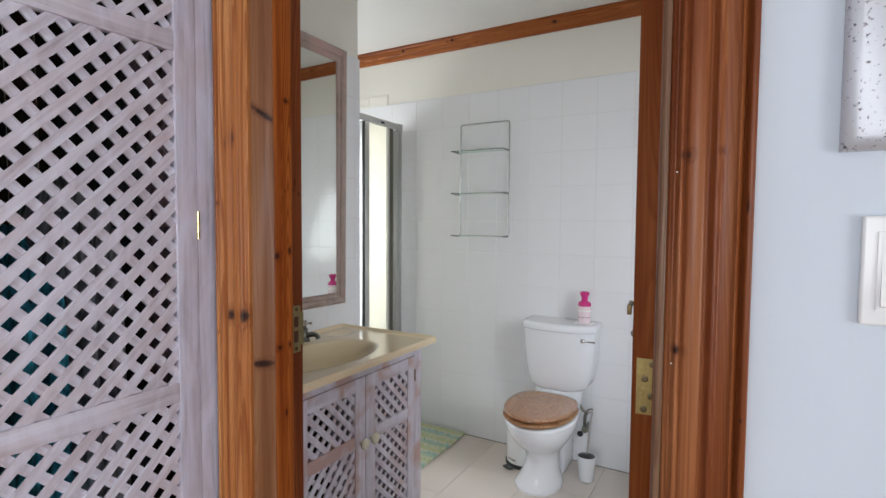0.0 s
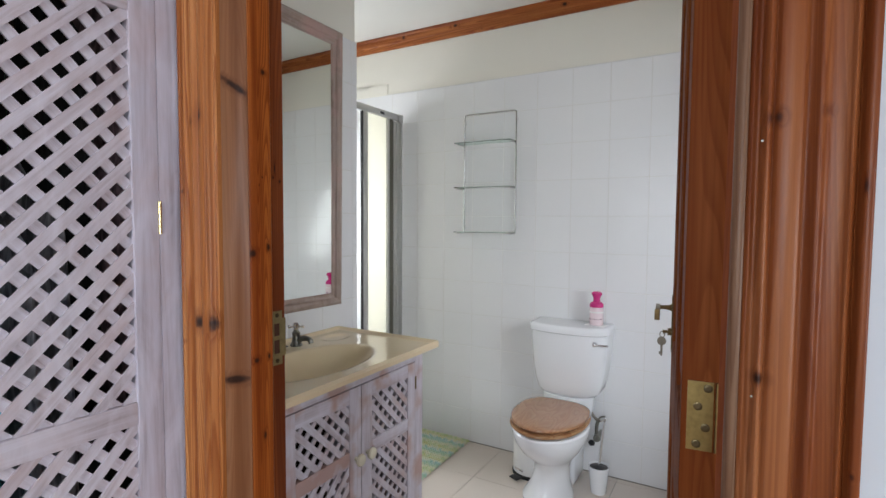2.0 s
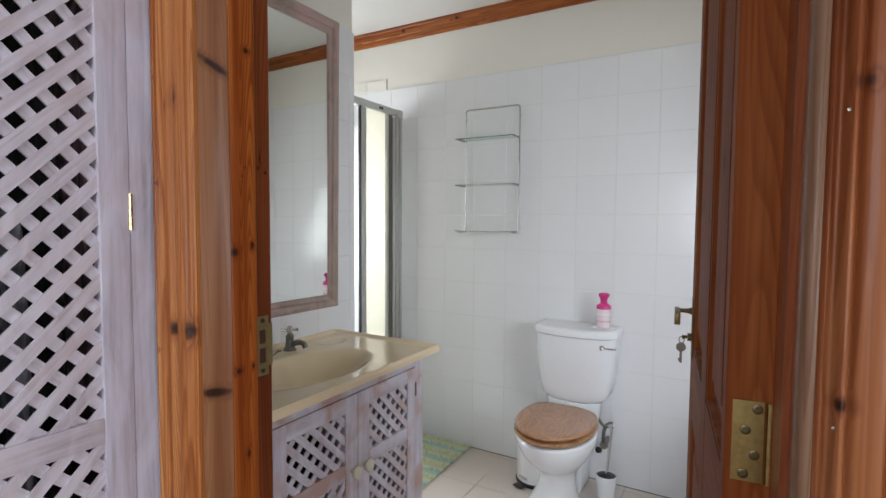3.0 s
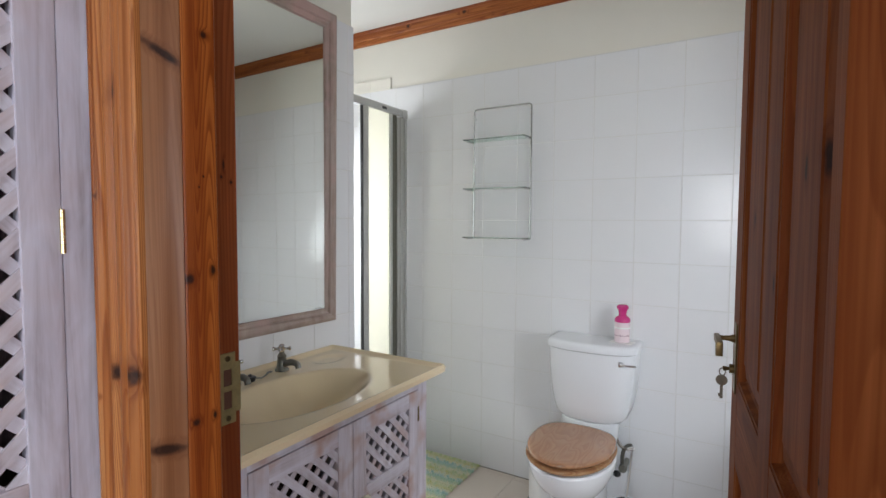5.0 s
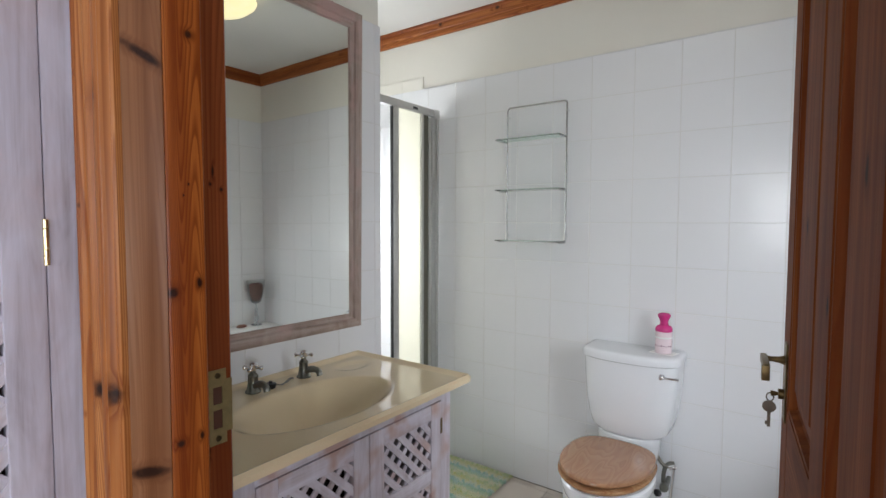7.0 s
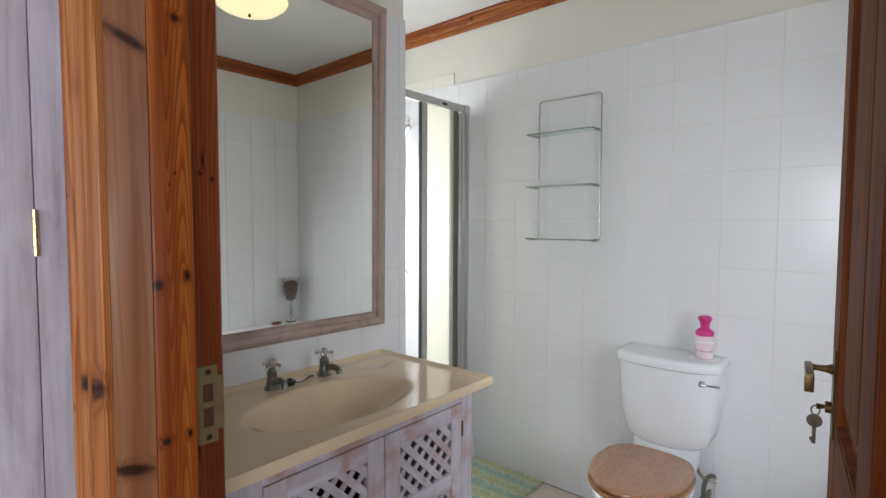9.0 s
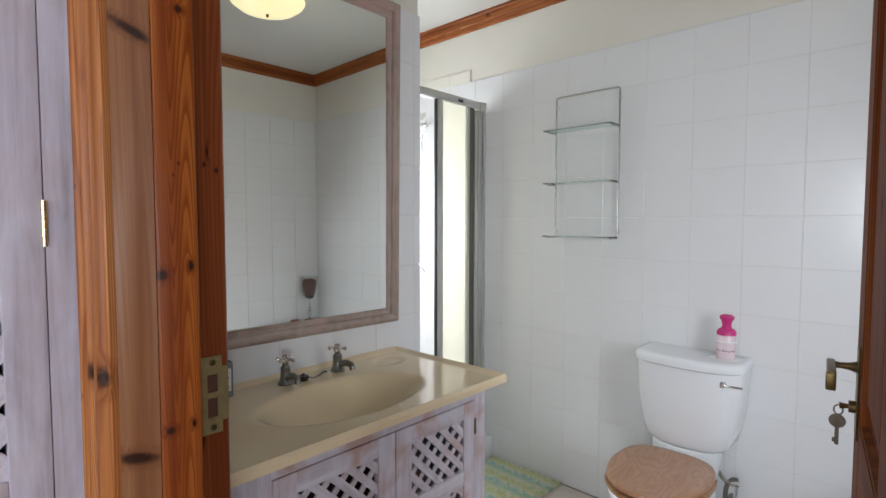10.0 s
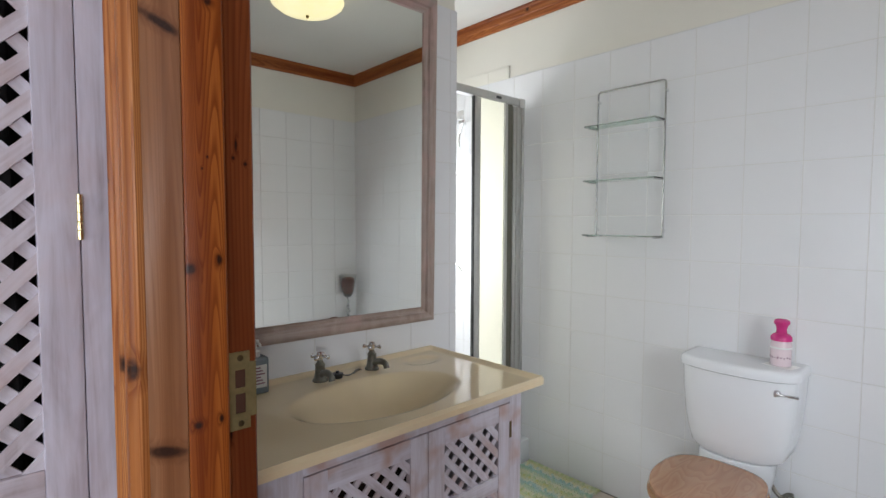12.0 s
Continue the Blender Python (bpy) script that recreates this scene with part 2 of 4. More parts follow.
M["washed_h2"] = washed("limewashed_vanity_rail", "y", 17.0, 1.8)
M["washed_s2_up"] = washed("limewashed_vanity_rising_slat", "up", 21.0, 0.6)
M["washed_s2_down"] = washed("limewashed_vanity_falling_slat", "down", 23.0, 0.6)
M["mirror_frame_v"] = washed("taupe_limed_upright", "z", 25.0, 1.2, ((0.22, 0.15, 0.12), (0.36, 0.27, 0.23), (0.47, 0.39, 0.35)))
M["mirror_frame_h"] = washed("taupe_limed_rail", "y", 29.0, 1.2, ((0.22, 0.15, 0.12), (0.36, 0.27, 0.23), (0.47, 0.39, 0.35)))
# near-black brown: the shade inside the closed furniture is put into this colour
M["shaded_inside"] = plain("shaded_wood_interior", (0.030, 0.016, 0.010), 0.95)
M["mirror"] = plain("silvered_glass", (0.81, 0.825, 0.78), 0.04, 1.0, 0.0)
M["mirror"].node_tree.nodes["Principled BSDF"].inputs["Roughness"].default_value = 0.0
for link in list(M["mirror"].node_tree.nodes["Principled BSDF"].inputs["Roughness"].links):
    M["mirror"].node_tree.links.remove(link)
M["cream"] = plain("cream_moulded_resin", (0.87, 0.72, 0.48), 0.09, 0, 0.03, 6)
M["porcelain"] = plain("white_porcelain", (0.83, 0.85, 0.88), 0.08, 0, 0.01, 4)
M["chrome"] = plain("chrome", (0.75, 0.75, 0.76), 0.12, 1.0, 0.05)
M["worn_chrome"] = plain("dull_worn_chrome", (0.24, 0.24, 0.215), 0.34, 1.0, 0.35, 90)
M["brass"] = plain("tarnished_brass", (0.33, 0.25, 0.10), 0.38, 1.0, 0.4, 120)
M["brass_bright"] = plain("bright_brass", (0.70, 0.58, 0.32), 0.25, 1.0, 0.15, 60)
M["dark_brass"] = plain("dark_aged_brass", (0.16, 0.11, 0.05), 0.4, 1.0, 0.4, 90)
M["steel_key"] = plain("worn_steel_key", (0.20, 0.18, 0.15), 0.35, 1.0, 0.3, 90)
M["strike_brass"] = plain("worn_strike_brass", (0.30, 0.245, 0.115), 0.5, 0.7, 0.35, 110)
M["recess"] = plain("shaded_recess_wood", (0.075, 0.028, 0.014), 0.8)
M["screw"] = plain("dark_screw_steel", (0.14, 0.11, 0.06), 0.45, 1.0, 0.3)
M["aluminium"] = plain("satin_aluminium", (0.62, 0.62, 0.61), 0.35, 1.0, 0.08)
M["dark_seal"] = plain("olive_seal_and_shade", (0.13, 0.125, 0.095), 0.5)
M["black"] = plain("black_plastic", (0.02, 0.02, 0.022), 0.35)
M["white_plastic"] = plain("white_plastic", (0.80, 0.80, 0.79), 0.3, 0, 0.02)
M["knob"] = plain("ivory_ceramic_knob", (0.76, 0.73, 0.58), 0.15, 0, 0.03)
M["pink"] = plain("magenta_plastic", (0.62, 0.035, 0.22), 0.25, 0, 0.05)
M["pale_pink"] = plain("pale_pink_bottle", (0.80, 0.66, 0.70), 0.25, 0, 0.04)
M["label_dark"] = plain("printed_plum_ink", (0.25, 0.10, 0.16), 0.5)
M["glass_shelf"] = glass("green_edged_glass", (0.72, 0.90, 0.82))
M["clear"] = glass("clear_glass", (0.96, 0.98, 0.97))
M["stem_glass"] = glass("thick_clear_glass", (0.80, 0.83, 0.82))
M["candle"] = plain("brown_pot_pourri", (0.16, 0.05, 0.03), 0.7, 0, 0.6, 120)
M["soap"] = plain("brown_soap", (0.22, 0.10, 0.07), 0.4)
M["bath"] = plain("white_bath_acrylic", (0.82, 0.82, 0.82), 0.12, 0, 0.01)
M["wire"] = plain("dull_chrome_wire", (0.42, 0.43, 0.43), 0.25, 1.0, 0.1)
M["grey_bottle"] = plain("grey_blue_bottle", (0.20, 0.24, 0.27), 0.15, 0.0, 0.05)
M["hose"] = plain("grey_braided_hose", (0.22, 0.20, 0.17), 0.35, 0.7, 0.3, 300)

m = Tree("silver_mottled_frame", 0.42, 0.35)
spots = m.noise(m.coords(), 190.0, 3, 0.6)
patch = m.noise(m.coords(), 14.0, 3)
m.colour(m.mix(m.ramp(m.math("ADD", spots, m.math("MULTIPLY", patch, 0.25)), [(0.72, grey(0)), (0.8, grey(1))]), (0.52, 0.53, 0.56), (0.12, 0.10, 0.12)))
m.bump(spots, 0.15, 0.0008)
M["silver"] = m.mat

m = Tree("seat_burr_oak", 0.2)
c = m.coords((2.4, 0.55, 1.0), "Object", (0.35, 0.1, 0))
w = m.node("ShaderNodeTexNoise", Vector=c, Scale=6.0, Detail=1.0, Roughness=0.4, Distortion=0.3).outputs["Fac"]
lines = m.math("FRACT", m.math("MULTIPLY", w, 11.0))
lines = m.ramp(lines, [(0.0, grey(0.9)), (0.12, grey(0.0)), (0.5, grey(0.25)), (0.86, grey(0.75)), (1.0, grey(0.9))])
fine = m.noise(m.coords((160, 14, 160)), 1.0, 3)
tone = m.mix(m.noise(m.coords((9, 3, 9)), 1.0, 2), (0.36, 0.165, 0.075), (0.50, 0.27, 0.145))
m.colour(m.mix(m.math("MULTIPLY", fine, 0.3), m.mix(m.math("MULTIPLY", lines, 0.42), tone, (0.22, 0.085, 0.034)), (0.19, 0.075, 0.03)))
m.bump(lines, 0.12, 0.0006)
m.set(Coat_Weight=0.7, Coat_Roughness=0.06)
M["seat"] = m.mat
M["seat_edge"] = pine("seat_edge_oak", ((0.50, 0.30, 0.16), (0.42, 0.24, 0.12), (0.30, 0.15, 0.07)), axis="x", seed=41, rough=0.2)

m = Tree("frosted_cream_panel", 0.45)
ribs = m.node("ShaderNodeTexWave", Vector=m.coords((1, 1, 1)), Scale=60.0)
ribs.bands_direction = "Y"
m.colour((0.80, 0.785, 0.73))
tr = m.node("ShaderNodeBsdfTranslucent", Color=(0.86, 0.85, 0.77, 1))
mx = m.t.nodes.new("ShaderNodeMixShader")
mx.inputs[0].default_value = 0.85
m.link(m.b.outputs[0], mx.inputs[1])
m.link(tr.outputs[0], mx.inputs[2])
m.link(mx.outputs[0], m.t.nodes["Material Output"].inputs[0])
M["frosted"] = m.mat

m = Tree("alabaster_bowl_lit", 0.3)
v = m.noise(m.coords(), 9.0, 4, 0.6, 0.6)
c = m.mix(v, (0.92, 0.80, 0.42), (1.0, 0.93, 0.62))
m.colour(c)
m.set(Emission_Color=c, Emission_Strength=0.75)
M["alabaster"] = m.mat

m = Tree("crochet_cotton", 0.9)
c = m.t.nodes.new("ShaderNodeTexCoord")
sep = m.node("ShaderNodeSeparateXYZ", Vector=c.outputs["Object"])
isl = m.t.nodes.new("ShaderNodeNewGeometry")
row = m.math("ADD", m.math("MULTIPLY", sep.outputs["Y"], 7.0), m.math("MULTIPLY", isl.outputs["Random Per Island"], 0.22))
stripes = m.ramp(m.math("FRACT", row), [(0.0, (0.60, 0.66, 0.36)), (0.18, (0.74, 0.74, 0.56)), (0.36, (0.40, 0.60, 0.44)), (0.52, (0.34, 0.58, 0.58)), (0.68, (0.72, 0.75, 0.62)), (0.84, (0.64, 0.64, 0.28)), (1.0, (0.48, 0.62, 0.38))])
m.colour(m.mix(m.math("MULTIPLY", isl.outputs["Random Per Island"], 0.35), stripes, (0.85, 0.84, 0.72)))
m.bump(m.noise(m.coords(), 420.0, 2), 0.5, 0.001)
M["mat"] = m.mat

for key, base in dict(teal=(0.04, 0.36, 0.48), grey_cloth=(0.30, 0.30, 0.33), black_cloth=(0.02, 0.018, 0.02), green_cloth=(0.04, 0.16, 0.05), mauve_cloth=(0.20, 0.13, 0.15)).items():
    m = Tree(key + "_fabric", 0.85)
    v = m.noise(m.coords((1, 1, 0.3)), 24.0, 5, 0.6, 1.2)
    m.colour(m.mix(m.ramp(v, [(0.42, grey(0)), (0.6, grey(1))]), tuple(k * 0.5 for k in base), tuple(k * 1.7 for k in base)))
    m.bump(v, 0.4, 0.004)
    M[key] = m.mat


# ---- helpers for meshes ----
def thing(name, at, label, category, group="", turn=0.0):
    ob = new(name)
    ob.empty_display_size = 0.05
    ob.matrix_world = pose(*at, 0, 0, turn)
    return tagged(ob, label, category, group)


def mesh_of(bm, name, material, smooth=True):
    bmesh.ops.recalc_face_normals(bm, faces=bm.faces)
    me = bpy.data.meshes.new(name)
    bm.to_mesh(me)
    bm.free()
    me.materials.append(material)
    if smooth:
        me.shade_smooth()
        me.set_sharp_from_angle(angle=radians(38))
    return me


def part(name, bm, material, parent=None, label="", smooth=True):
    ob = new(name, mesh_of(bm, name, M[material], smooth))
    if parent is not None:
        ob.parent = parent
    return tagged(ob, label)


def structure(name, bm, material, parent=None, smooth=False):
    ob = part(name, bm, material, parent, "", smooth)
    return tagged(ob, kind="structure") if parent is None else ob


def box(x0, x1, y0, y1, z0, z1, bevel=0.0, bm=None, segments=2):
    own = bmesh.new()
    vs = [own.verts.new((x, y, z)) for x in (x0, x1) for y in (y0, y1) for z in (z0, z1)]
    for f in ((0, 1, 3, 2), (4, 6, 7, 5), (0, 4, 5, 1), (2, 3, 7, 6), (0, 2, 6, 4), (1, 5, 7, 3)):
        own.faces.new([vs[i] for i in f])
    if bevel:
        bmesh.ops.bevel(own, geom=own.edges[:], offset=bevel, segments=segments, affect="EDGES", profile=0.6)
    return own if bm is None else join(bm, own)


def join(bm, other, matrix=None):
    me = bpy.data.meshes.new("tmp")
    if matrix is not None:
        bmesh.ops.transform(other, matrix=matrix, verts=other.verts)
    other.to_mesh(me)
    other.free()
    bm.from_mesh(me)
    bpy.data.meshes.remove(me)
    return bm


def prism(points, low, high, axis="z", bevel=0.0):
    """A polygon swept along an axis. The points are (x, y) for z, (y, z) for x and (x, z) for y."""
    bm = bmesh.new()
    put = {"z": lambda a, b, c: (a, b, c), "x": lambda a, b, c: (c, a, b), "y": lambda a, b, c: (a, c, b)}[axis]
    lo = [bm.verts.new(put(a, b, low)) for a, b in points]
    hi = [bm.verts.new(put(a, b, high)) for a, b in points]
    bm.faces.new(lo)
    bm.faces.new(hi[::-1])
    n = len(points)
    for i in range(n):
        bm.faces.new((lo[i], hi[i], hi[(i + 1) % n], lo[(i + 1) % n]))
    if bevel:
        bmesh.ops.bevel(bm, geom=bm.edges[:], offset=bevel, segments=1, affect="EDGES")
    return bm


def rings(loops, closed=True, caps=True):
    """Skin between loops of points."""
    bm = bmesh.new()
    vs = [[bm.verts.new(p) for p in loop] for loop in loops]
    n = len(vs[0])
    for a, b in zip(vs, vs[1:]):
        for i in range(n if closed else n - 1):
            j = (i + 1) % n
            bm.faces.new((a[i], a[j], b[j], b[i]))
    if caps and closed:
        bm.faces.new(vs[0][::-1])
        bm.faces.new(vs[-1])
    return bm


def lathe(profile, at=(0, 0, 0), segments=32):
    loops = [[(at[0] + max(r, 1e-4) * math.cos(a), at[1] + max(r, 1e-4) * math.sin(a), at[2] + z) for a in (2 * math.pi * k / segments for k in range(segments))] for r, z in profile]
    return rings(loops)


def tube(points, radius, segments=8, bm=None):
    pts = [Vector(p) for p in points]
    loops, up = [], None
    for i, p in enumerate(pts):
        d = (pts[min(i + 1, len(pts) - 1)] - pts[max(i - 1, 0)]).normalized()
        if up is None:
            up = Vector((0, 0, 1)) if abs(d.z) < 0.9 else Vector((1, 0, 0))
        side = d.cross(up).normalized()
        up = side.cross(d).normalized()
        r = radius[i] if isinstance(radius, (list, tuple)) else radius
        loops.append([tuple(p + r * (math.cos(a) * side + math.sin(a) * up)) for a in (2 * math.pi * k / segments for k in range(segments))])
    own = rings(loops)
    return own if bm is None else join(bm, own)


def smooth_path(points, steps=6):
    pts = [Vector(p) for p in points]
    pts = [pts[0] * 2 - pts[1]] + pts + [pts[-1] * 2 - pts[-2]]
    out = []
    for a, b, c, d in zip(pts, pts[1:], pts[2:], pts[3:]):
        for k in range(steps):
            t = k / steps
            out.append(0.5 * ((2 * b) + (c - a) * t + (2 * a - 5 * b + 4 * c - d) * t * t + (3 * b - a - 3 * c + d) * t ** 3))
    return [tuple(p) for p in out] + [tuple(pts[-2])]


def clip_strip(rect, centre, direction, half):
    """The part of a straight strip that lies in the rectangle (a0, b0, a1, b1)."""
    d = Vector(direction).normalized()
    n = Vector((-d.y, d.x))
    c = Vector(centre)
    poly = [c + d * s * 5 + n * w * half for s, w in ((-1, -1), (1, -1), (1, 1), (-1, 1))]
    a0, b0, a1, b1 = rect
    for axis, limit, sign in ((0, a0, 1), (0, a1, -1), (1, b0, 1), (1, b1, -1)):
        out = []
        for p, q in zip(poly, poly[1:] + poly[:1]):
            dp, dq = sign * (p[axis] - limit), sign * (q[axis] - limit)
            if dp >= 0:
                out.append(p)
            if (dp >= 0) != (dq >= 0):
                out.append(p + (q - p) * (dp / (dp - dq)))
        poly = out
        if len(poly) < 3:
            return None
    area = abs(sum(p.x * q.y - q.x * p.y for p, q in zip(poly, poly[1:] + poly[:1]))) / 2
    return [tuple(p) for p in poly] if area > 4e-5 else None


def lattice(parent, rect, x_front, pitch, width, rear, thick, slope, material, first=1, phase=(0.25, 0.25)):
    """Two crossing layers of slats in a plane of constant x, seen from +x; rect in (y, z)."""
    for layer, s in ((0, first), (1, -first)):
        direction = Vector((1.0, s * slope)).normalized()
        normal = Vector((-direction.y, direction.x))
        centre = Vector(((rect[0] + rect[2]) / 2, (rect[1] + rect[3]) / 2))
        reach = (Vector((rect[2] - rect[0], rect[3] - rect[1])).length) / 2 + pitch
        k = -int(reach / pitch)
        while k * pitch <= reach:
            poly = clip_strip(rect, centre + normal * ((k + phase[layer]) * pitch), direction, (rear if layer else width) / 2)
            k += 1
            if poly is None:
                continue
            hi = x_front - layer * (thick + 0.0004)
            part("slat", prism(poly, hi - thick, hi, "x"), material + ("_up" if s > 0 else "_down"), parent, smooth=False)


# ---- the shell ----
TOP, CEIL = 2.2, 2.575
structure("wall_back", box(-3.1, 0.6, 3.008, 3.15, -0.02, 2.7), "plaster")
structure("wall_mirror", box(-1.86, -1.738, 1.03, 2.13, -0.02, 2.7), "plaster")
structure("wall_return", box(-3.1, -1.86, 2.01, 2.13, -0.02, 2.7), "plaster")


def holed(x0, x1, y0, y1, z0, z1, axis, a0, a1, b0, b1):
    """A wall with one opening; a along the wall, b up."""
    bm = bmesh.new()
    if axis == "y":
        box(x0, x1, y0, a0, z0, z1, bm=bm), box(x0, x1, a1, y1, z0, z1, bm=bm)
        box(x0, x1, a0, a1, b1, z1, bm=bm)
        if b0 > z0:
            box(x0, x1, a0, a1, z0, b0, bm=bm)
    else:
        box(x0, a0, y0, y1, z0, z1, bm=bm), box(a1, x1, y0, y1, z0, z1, bm=bm)
        box(a0, a1, y0, y1, b1, z1, bm=bm)
        if b0 > z0:
            box(a0, a1, y0, y1, z0, b0, bm=bm)
    return bm


structure("wall_shower", holed(-3.1, -2.96, 2.13, 3.008, -0.02, 2.7, "y", 2.16, 2.74, 0.80, 1.92), "plaster")
# the opening in the side wall is added for the bath fill lamp
structure("wall_side", holed(0.458, 0.6, 1.018, 3.008, -0.02, 2.7, "y", 1.42, 2.06, 0.95, 1.80), "plaster")
structure("wall_door", holed(-1.9, 2.3, 0.866, 1.018, -0.02, 2.7, "x", -1.02, -0.13, -0.02, 2.12), "plaster_blue")
structure("wall_east", holed(2.15, 2.3, -2.4, 0.866, -0.02, 2.7, "y", -1.4, -0.1, 0.5, 1.9), "plaster_blue")
structure("wall_rear", holed(-1.9, 2.3, -2.55, -2.4, -0.02, 2.7, "x", -0.85, 0.45, 0.9, 2.1), "plaster_blue")
structure("wall_west", box(-1.9, -1.75, -2.4, 0.866, -0.02, 2.7), "plaster_blue")
structure("ceiling", box(-3.1, 2.3, -2.55, 3.15, CEIL, 2.7), "ceiling")
structure("floor_bedroom", box(-1.9, 2.3, -2.55, 0.94, -0.1, 0.0), "floor_wood")
floor = structure("floor_bathroom", box(-3.1, 0.6, 0.94, 3.15, -0.1, -0.003), "floor_grout")
ground = structure("ground", box(-60, 60, -60, 60, -0.6, -0.5), "floor_grout")


def window(name, x0, x1, y0, y1, z0, z1, along):
    """A white wooden window with one cross bar and two panes."""
    w = tagged(new(name), kind="structure")
    bm = bmesh.new()
    t = 0.05
    if along == "y":
        for a, b, c, d in ((y0, y1, z0, z0 + t), (y0, y1, z1 - t, z1), (y0, y0 + t, z0 + t, z1 - t), (y1 - t, y1, z0 + t, z1 - t), ((y0 + y1) / 2 - t / 2, (y0 + y1) / 2 + t / 2, z0 + t, z1 - t)):
            box(x0, x1, a, b, c, d, bm=bm)
        xm = (x0 + x1) / 2
        for a, b in ((y0 + t, (y0 + y1) / 2 - t / 2), ((y0 + y1) / 2 + t / 2, y1 - t)):
            p = part("pane", box(xm - 0.002, xm + 0.002, a, b, z0 + t, z1 - t), "clear", w)
            p.visible_shadow = False
    else:
        for a, b, c, d in ((x0, x1, z0, z0 + t), (x0, x1, z1 - t, z1), (x0, x0 + t, z0 + t, z1 - t), (x1 - t, x1, z0 + t, z1 - t), ((x0 + x1) / 2 - t / 2, (x0 + x1) / 2 + t / 2, z0 + t, z1 - t)):
            box(a, b, y0, y1, c, d, bm=bm)
        ym = (y0 + y1) / 2
        for a, b in ((x0 + t, (x0 + x1) / 2 - t / 2), ((x0 + x1) / 2 + t / 2, x1 - t)):
            p = part("pane", box(a, b, ym - 0.002, ym + 0.002, z0 + t, z1 - t), "clear", w)
            p.visible_shadow = False
    part("window_frame", bm, "white_plastic", w)


window("window_1", -3.08, -3.03, 2.16, 2.74, 0.80, 1.92, "y")
# unseen window, added to go with the bath fill lamp
window("added_window_4", 0.52, 0.57, 1.42, 2.06, 0.95, 1.80, "y")
window("window_2", 2.2, 2.26, -1.4, -0.1, 0.5, 1.9, "y")
window("window_3", -0.85, 0.45, -2.5, -2.44, 0.9, 2.1, "x")

# grout beds behind the tiles
grout_back = structure("tiling_back", box(-2.96, 0.458, 3.0012, 3.008, 0, TOP - 0.001), "grout")
grout_side = structure("tiling_side", box(0.4532, 0.458, 2.121, 3.0012, 0, TOP - 0.001), "grout")
grout_mirror = structure("tiling_mirror", box(-1.738, -1.7312, 1.018, 2.13, 0, TOP - 0.001), "grout")
grout_shower = structure("tiling_shower", box(-2.96, -2.19, 3.0012, 3.008, TOP - 0.001, 2.27), "plaster")

structure("trim_floor_joint", box(-2.04, 0.45, 2.9955, 3.001, -0.003, 0.0035), "floor_grout")

structure("trim_tile_top", box(-2.19, 0.456, 3.0036, 3.008, TOP - 0.0005, TOP + 0.004), "grout")

# timber cornice
PROFILE = [(0, 0), (0.010, 0), (0.014, 0.010), (0.016, 0.030), (0.0175, 0.032), (0.0195, 0.034), (0.024, 0.066), (0.030, 0.074), (0.031, 0.085), (0, 0.085)]
structure("trim_cornice_back", prism([(3.008 - a, 2.49 + b) for a, b in PROFILE], -2.96, 0.458, "x"), "cornice")
structure("trim_cornice_side", prism([(0.458 - a, 2.49 + b) for a, b in PROFILE], 1.018, 3.008, "y"), "cornice_y")
structure("trim_cornice_mirror", prism([(-1.738 + a, 2.49 + b) for a, b in PROFILE], 1.018, 2.13, "y"), "cornice_y")
structure("trim_cornice_door", prism([(1.018 + a, 2.49 + b) for a, b in PROFILE], -1.738, 0.458, "x"), "cornice")


# ---- door frame ----
def architrave(outer, inner, y_wall):
    """Section (x, y) of a moulded architrave; outer and inner x, its face towards -y."""
    s = inner - outer
    knots = [(0.0, 0.0215), (0.02, 0.0225), (0.064, 0.0222), (0.09, 0.018), (0.117, 0.0125), (0.144, 0.0180), (0.176, 0.0228), (0.202, 0.0200), (0.235, 0.0180), (0.32, 0.0168), (0.367, 0.0175), (0.40, 0.0208), (0.431, 0.0213),
             (0.463, 0.0178), (0.506, 0.0140), (0.532, 0.0145), (0.564, 0.0172), (0.65, 0.0192), (0.74, 0.0182), (0.772, 0.0155), (0.79, 0.0145), (0.811, 0.0182), (0.842, 0.0200), (0.873, 0.0160), (0.90, 0.0095), (0.93, 0.0090), (0.965, 0.0110), (1.0, 0.0080)]
    shape = [(0.0, 0.0)] + [(p[0], p[1]) for p in smooth_path([(a, b, 0) for a, b in knots], 3)] + [(1.0, 0.0)]
    return [(outer + s * a, y_wall - b) for a, b in shape]


frame_l = tagged(new("door_frame_left"), kind="structure")
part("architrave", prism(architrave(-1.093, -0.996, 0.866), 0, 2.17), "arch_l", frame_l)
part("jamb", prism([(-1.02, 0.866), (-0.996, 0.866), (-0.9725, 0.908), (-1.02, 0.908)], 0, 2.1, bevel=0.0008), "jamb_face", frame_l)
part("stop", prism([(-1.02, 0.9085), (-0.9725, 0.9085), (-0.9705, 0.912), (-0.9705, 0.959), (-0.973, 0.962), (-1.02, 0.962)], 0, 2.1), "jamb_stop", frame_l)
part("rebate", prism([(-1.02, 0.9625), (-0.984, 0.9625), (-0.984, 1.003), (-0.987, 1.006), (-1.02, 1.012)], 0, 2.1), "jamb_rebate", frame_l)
frame_r = tagged(new("door_frame_right"), kind="structure")
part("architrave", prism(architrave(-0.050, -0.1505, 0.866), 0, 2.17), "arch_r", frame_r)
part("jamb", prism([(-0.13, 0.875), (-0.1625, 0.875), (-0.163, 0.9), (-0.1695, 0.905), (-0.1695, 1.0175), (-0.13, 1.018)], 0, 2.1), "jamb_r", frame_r)
